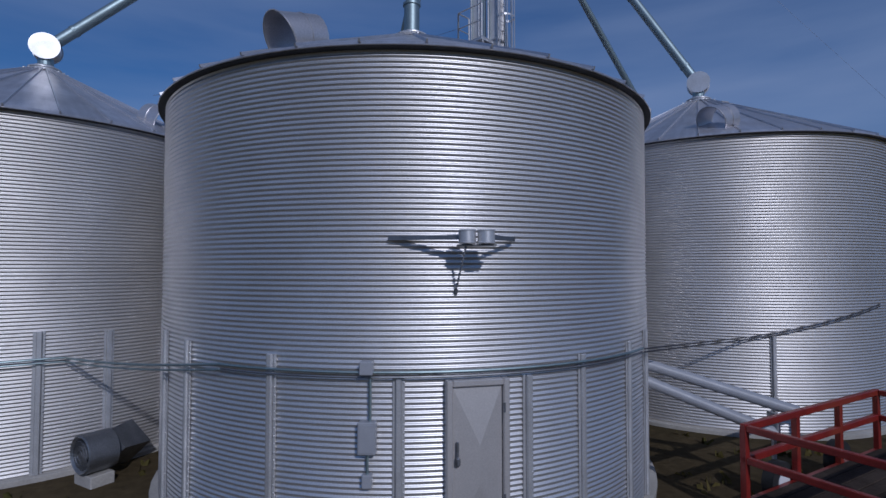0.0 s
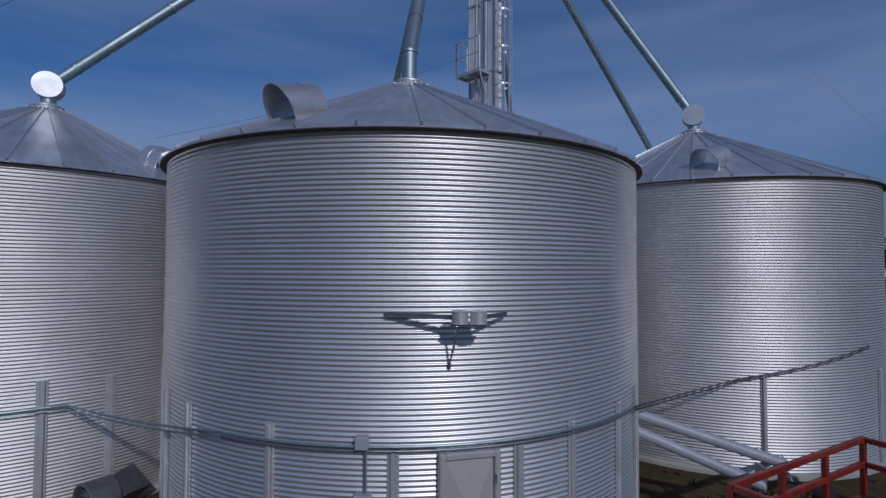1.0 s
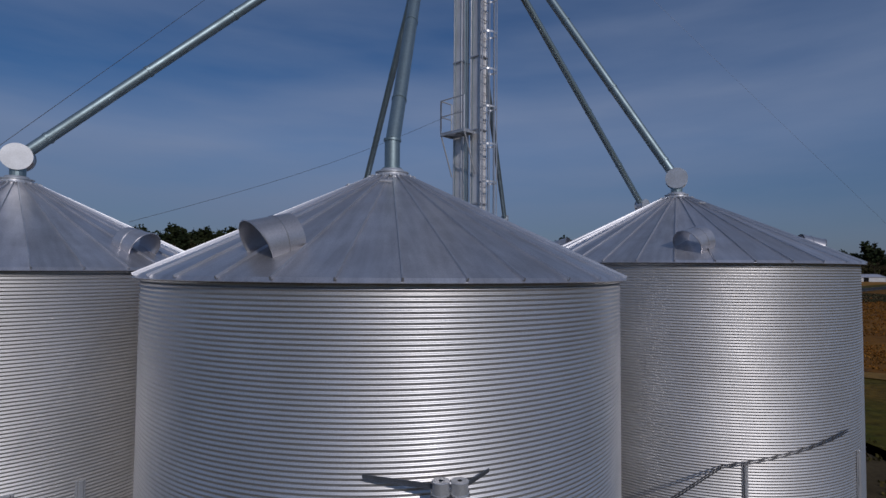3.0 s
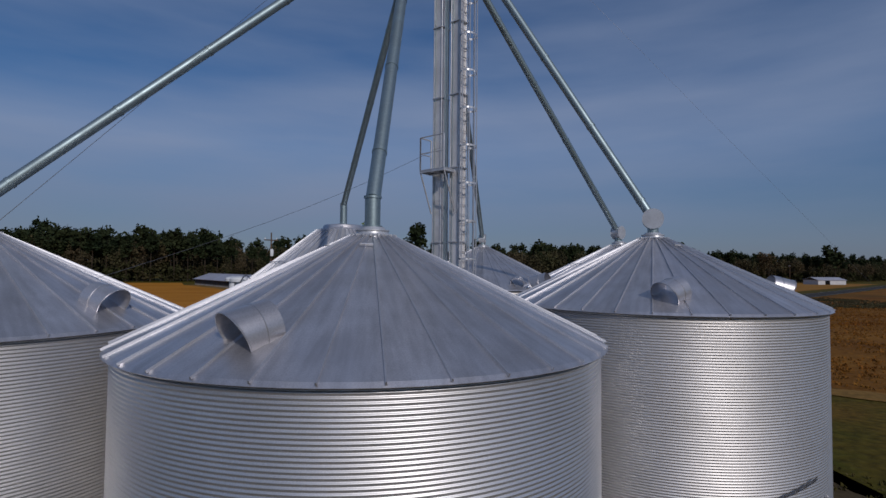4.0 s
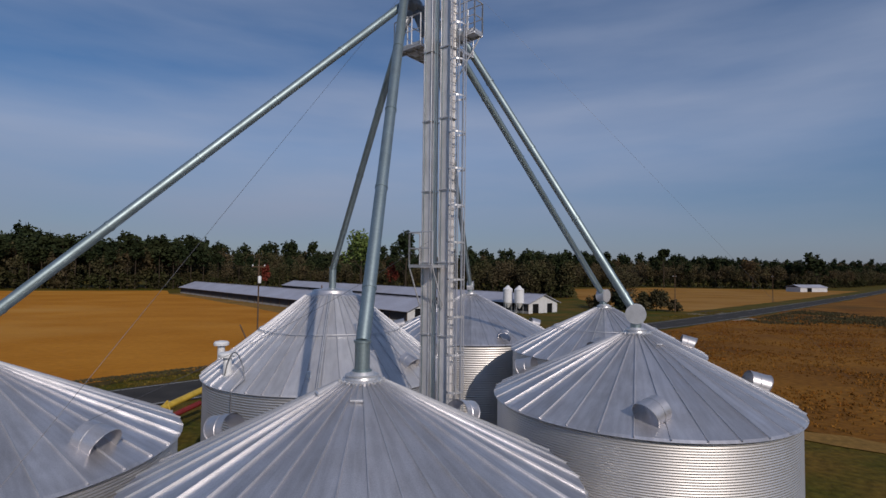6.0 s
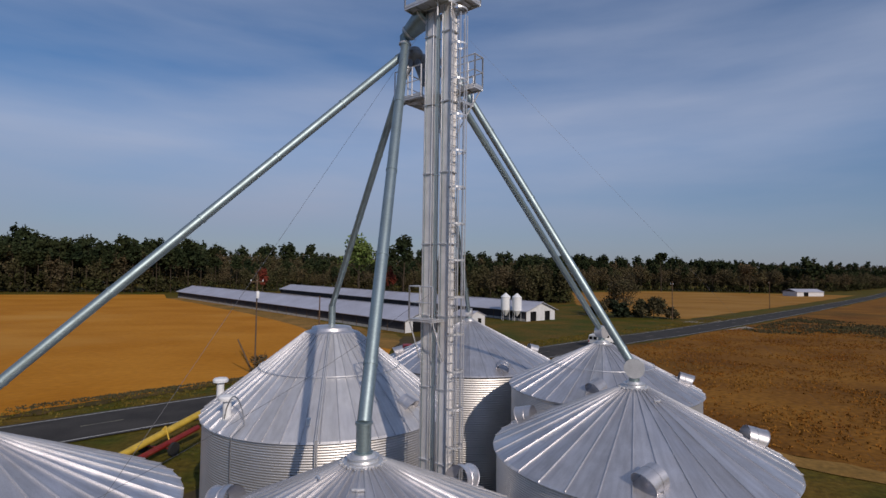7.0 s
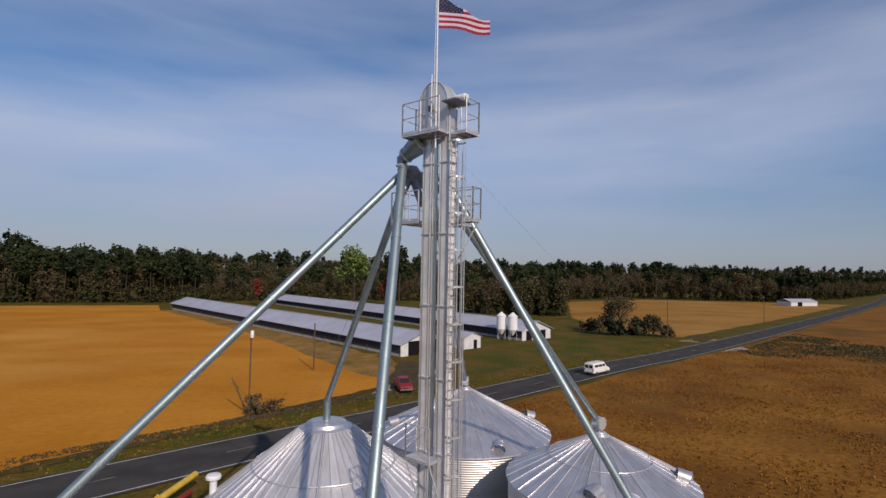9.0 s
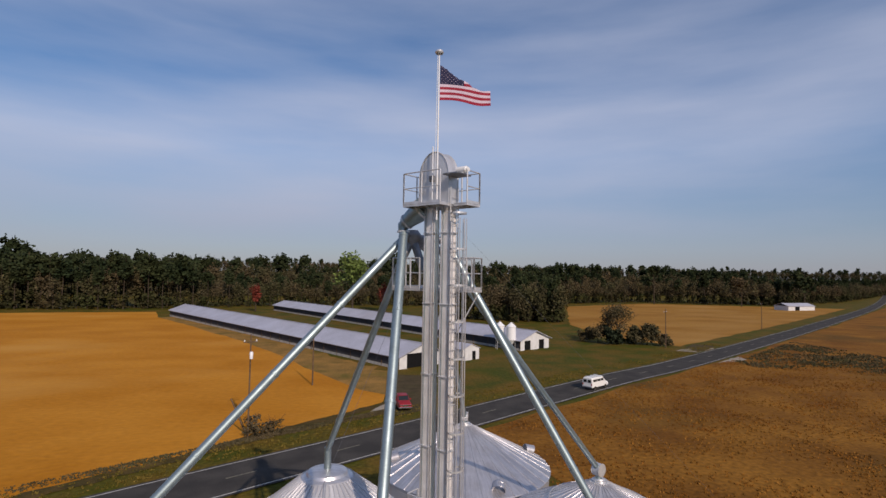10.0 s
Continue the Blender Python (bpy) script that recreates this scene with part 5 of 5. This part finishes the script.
def woods(name, line, depth, rows, gap, share, size, label, seed, lift=0.0):
    """Far woods along a line: trunks, dark pine crowns, brown leafless crowns and scrub."""
    r = random.Random(seed)
    bins = {"trunk": [], "pine": [], "bare": [], "scrub": []}
    for (ax, ay), (bx, by) in zip(line, line[1:]):
        l = math.hypot(bx - ax, by - ay)
        nx, ny = -(by - ay) / l, (bx - ax) / l
        n = max(1, int(l / gap))
        for row in range(rows):
            for i in range(n):
                t = (i + r.uniform(0, 1)) / n
                off = depth * (row + r.uniform(0, 0.9)) / rows
                x, y = ax + (bx - ax) * t + nx * off, ay + (by - ay) * t + ny * off
                kind = "pine" if r.random() < share else "bare"
                picks = [(kinds[kind, r.randrange(4)], kind)]
                if row < 2:
                    picks.append((kinds["scrub", r.randrange(3)], "scrub"))
                for (trunk, crown), where in picks:
                    s = size * r.uniform(0.76, 1.12)
                    an = r.uniform(0, 6.28)
                    m = np.array([[math.cos(an), math.sin(an), 0], [-math.sin(an), math.cos(an), 0], [0, 0, 1]]) * s
                    for src, slot in ((trunk, "trunk"), (crown, where)):
                        if src is not None:
                            bins[slot].append((src[0] @ m + (x, y, lift), src[1]))
    ob = thing(name, 0, 0, 0, 0, label, "woods", kind="stuff")
    for slot, nm, mat in (("trunk", "trunks", bark_mat), ("pine", "pine_crowns", pine_mat), ("bare", "bare_crowns", brown_wood_mat), ("scrub", "undergrowth", scrub_mat)):
        if bins[slot]:
            k, vs, fs = 0, [], []
            for v, f in bins[slot]:
                vs.append(v)
                fs.append(f + k)
                k += len(v)
            me = bpy.data.meshes.new(nm)
            me.from_pydata(np.concatenate(vs).tolist(), [], np.concatenate(fs).tolist())
            part(nm, me, mat, ob)
    return ob


woods("woods", [(-700, 180), (-430, 225), (-170, 262), (-120, 272), (-96, 284)], 45, 4, 4.0, 0.72, 1.13, "dark pine woods with bare trees behind the golden field", 1)
woods("woods", [(-96, 284), (-62, 306), (-20, 318), (40, 318), (80, 312)], 40, 4, 4.2, 0.35, 0.80, "lower brown and green woods behind the poultry houses", 6)
woods("woods", [(-260, 395), (-60, 430), (120, 470), (330, 560), (620, 760)], 50, 3, 6.0, 0.3, 1.36, "distant mixed woods on the skyline", 4)
woods("woods", [(-640, 310), (-430, 350), (-250, 390)], 50, 3, 6.0, 0.6, 1.62, "tall dark woods behind the golden field", 11)
woods("woods", [(28, 225), (56, 216), (77, 214), (98, 300), (122, 345)], 26, 4, 4.0, 0.15, 0.88, "brown leafless woods behind the poultry houses", 2)
woods("woods", [(110, 350), (200, 394), (306, 364), (430, 440), (760, 700), (1300, 1100)], 40, 4, 5.2, 0.14, 0.95, "distant mixed woods beyond the far field", 3)

g = Geo()
xs, ys = [-1800 + 120 * i for i in range(36)], [1040 + 40 * i for i in range(13)]
g.add([(x, y, 25 * math.sin(math.pi * (y - 1040) / 480) * (0.92 + 0.08 * math.sin(x / 310.0)) - 0.05) for y in ys for x in xs], [(r * 36 + c, r * 36 + c + 1, (r + 1) * 36 + c + 1, (r + 1) * 36 + c) for r in range(12) for c in range(35)])
tagged(part("hill", g, scrub_mat, smooth=True), "low distant hill covered with woods", "hill", kind="structure")
woods("woods", [(-900, 1190), (200, 1190), (1350, 1190)], 90, 3, 6.5, 0.12, 1.35, "dark woods on a low distant hill", 9, lift=20.0)


def tree(x, y, kind, h, crown, mat, label, name="tree", quads=700, seed=0, leaf=0.4, zc=0.62, rz=0.36, limbs=16, taper=0.2):
    r = random.Random(seed)
    ob = thing(name, x, y, 0, 0, label, name)
    part("trunk", trunk_geo(r, h * 0.9, h * 0.014 + 0.06, limbs, crown * 1.1, 0.25, 3), bark_mat, ob, "brown bare trunk and limbs")
    v, f = crown_quads(r, quads, crown, h * rz, h * zc, leaf, 0.25, taper, 14)
    part("crown", Geo().add(v, f), mat, ob)
    return ob


tree(-14.5, 248, "bare", 31, 11.0, spring_mat, "tree with fresh light green spring leaves", seed=1, leaf=0.75, quads=1500, zc=0.66, rz=0.34)
tree(7.0, 255, "pine", 34, 7.0, pine_mat, "tall dark pine above the woods", seed=2, leaf=0.9, zc=0.72, rz=0.26, taper=0.4)
tree(205, 372, "pine", 31, 5.5, pine_mat, "tall lone pine with a flat dark crown", seed=3, leaf=1.0, zc=0.84, rz=0.14)
tree(318, 358, "pine", 31, 9.0, pine_mat, "broad dark evergreen tree", seed=4, leaf=1.2)
tree(262, 352, "bare", 24, 10.0, brown_wood_mat, "wide leafless tree by distant woods", seed=5, leaf=0.7)
tree(70, 148, "bare", 13.0, 7.2, brown_wood_mat, "leafless tree in a roadside thicket", seed=6, leaf=0.24, quads=3200, limbs=70, zc=0.56, rz=0.42)
tree(67.5, 146.0, "bush", 6.5, 3.6, bush_mat, "dark evergreen bush in a roadside thicket", "bush", seed=7, quads=2000, leaf=0.42, zc=0.5, rz=0.48)
tree(77.5, 144.5, "bush", 7.0, 4.2, brown_wood_mat, "brown leafless bush in a roadside thicket", "bush", seed=8, leaf=0.36, zc=0.5, rz=0.46, quads=1800)
tree(74.5, 146.2, "bush", 6.5, 4.0, brown_wood_mat, "brown leafless bush in a roadside thicket", "bush", seed=17, quads=1500, leaf=0.38, zc=0.42, rz=0.46)
tree(64.0, 148.5, "bush", 6.5, 4.0, brown_wood_mat, "brown leafless bush in a roadside thicket", "bush", seed=18, quads=1500, leaf=0.34, zc=0.45, rz=0.46)
tree(81.5, 143.0, "bush", 4.0, 3.4, brown_wood_mat, "brown leafless bush in a roadside thicket", "bush", seed=19, quads=900, leaf=0.32, zc=0.42, rz=0.46)
tree(61, 152, "bush", 4.5, 2.6, brown_wood_mat, "brown leafless bush in a roadside thicket", "bush", seed=9, leaf=0.34, zc=0.5, rz=0.46, quads=700)
tree(-62, 262, "red", 16, 3.4, redbud_mat, "tree with red spring buds", seed=10, leaf=0.5)
tree(0, 268, "red", 15, 4.0, redbud_mat, "tree with red spring buds", seed=11, leaf=0.5)
tree(-15.4, 64.4, "bush", 2.6, 2.1, brown_wood_mat, "brown scrub at the field's edge", "bush", seed=12, leaf=0.16, zc=0.45, rz=0.45, quads=500)
tree(-13.4, 65.6, "bush", 1.8, 2.0, brown_wood_mat, "low brown scrub at the field's edge", "bush", seed=13, leaf=0.14, zc=0.4, rz=0.45, quads=400)

for ob, sl, wr, ez, a, r in ((bin_a, slope_a, 4.73, 6.53, -93, 0.95), (bin_b, slope_b, 4.70, 6.89, -72, 1.0), (bin_a, slope_a, 4.73, 6.53, -160, 0.95)):
    m = Matrix.Rotation(radians(a), 4, "Z") @ Matrix.Translation((r, 0, on_roof(sl, wr, ez, r) + 0.05)) @ Matrix.Rotation(sl, 4, "Y")
    part("roof_step", Geo().box((0, 0, 0), (0.05, 0.26, 0.05), edge=0.008), frame_metal, ob, m=m)

barn = thing("white_barn", 275, 318, 0, 12, "low white barn at the edge of distant woods", "barn")
part("walls", Geo().box((0, 0, 1.5), (24, 10, 3.0)), shed_wall_mat, barn)
for s_ in (-1, 1):
    vs = [(-12.4, s_ * 5.5, 2.8), (-12.4, 0, 4.6), (-12.4, 0, 4.75), (-12.4, s_ * 5.5, 2.95)]
    vs += [(12.4, b, c) for _, b, c in vs]
    part("roof_slope", Geo().add(vs, [(0, 1, 5, 4), (1, 2, 6, 5), (2, 3, 7, 6), (3, 0, 4, 7), (0, 3, 2, 1), (4, 5, 6, 7)]), shed_roof_mat, barn)
part("door", Geo().box((-4, -5.05, 1.3), (4, 0.1, 2.6)), dark_hole, barn, "dark barn door")


def weeds(name, inside, count, size, mat, label, seed):
    """Loose dry stalks and tufts over a stretch of ground."""
    r = random.Random(seed)
    vs, fs = [], []
    while count:
        x, y = r.uniform(-40, 130), r.uniform(-10, 150)
        if not inside(x, y) or noise.noise((x * 0.13, y * 0.13, seed)) < r.uniform(-0.5, 0.35):
            continue
        count -= 1
        for _ in range(4):
            a = r.uniform(0, 6.28)
            h, w = size * r.uniform(0.5, 1.3), size * r.uniform(0.2, 0.5)
            cx, cy = x + r.gauss(0, size * 0.5), y + r.gauss(0, size * 0.5)
            k = len(vs)
            dx, dy = math.cos(a) * w, math.sin(a) * w
            lx, ly = r.gauss(0, 0.3) * h, r.gauss(0, 0.3) * h
            vs += [(cx - dx, cy - dy, 0.02), (cx + dx, cy + dy, 0.02), (cx + dx * 0.4 + lx, cy + dy * 0.4 + ly, h), (cx - dx * 0.7 + lx, cy - dy * 0.7 + ly, h * 0.8)]
            fs.append((k, k + 1, k + 2, k + 3))
    return tagged(part(name, Geo().add(vs, fs), mat), label, "weeds", kind="stuff")


def right_of_road(x, y, gap):
    """True where the place lies on the near side of the road, gap or more from its middle."""
    for a, b in zip(road_mid, road_mid[1:]):
        if a.x <= x < b.x:
            d = (b - a).normalized()
            return (x - a.x) * d.y - (y - a.y) * d.x > gap
    return False


weeds("dry_weeds", lambda x, y: 14 < x < 110 and 34 * (x - 22.5) + 40 * (y - 40.5) > 0 and right_of_road(x, y, 5.6), 16000, 0.19, weed_mat, "rust-brown dry weeds in the fallow field", 3)
weeds("grass_tufts", lambda x, y: -35 < x < 100 and not right_of_road(x, y, -4.6) and right_of_road(x, y, -9.5), 2600, 0.18, tuft_mat, "green and straw grass tufts on the verge", 4)
weeds("yard_grass", lambda x, y: -18 < x < 18 and 5 < y < 45 and min((x - c[0]) ** 2 + (y - c[1]) ** 2 for c in (A, B, L, F)) > 25 and (x - D[0]) ** 2 + (y - D[1]) ** 2 > 38 and (x - 2) ** 2 + (y - 17) ** 2 > 8, 1500, 0.13, yard_tuft_mat, "sparse dry grass in the yard", 5)
weeds("edge_scrub", lambda x, y: -34 < x < 2 and not right_of_road(x, y, -8.9) and right_of_road(x, y, -10.6), 2600, 0.17, brown_wood_mat, "brown dry scrub along the field's edge", 6)
weeds("tall_weeds", lambda x, y: 83 < x < 130 and right_of_road(x, y, 7.0) and (x - 84) * 0.31 + (y - 106) > 0, 2600, 0.34, brown_wood_mat, "tall brown dry weeds at the fallow field's end", 7)
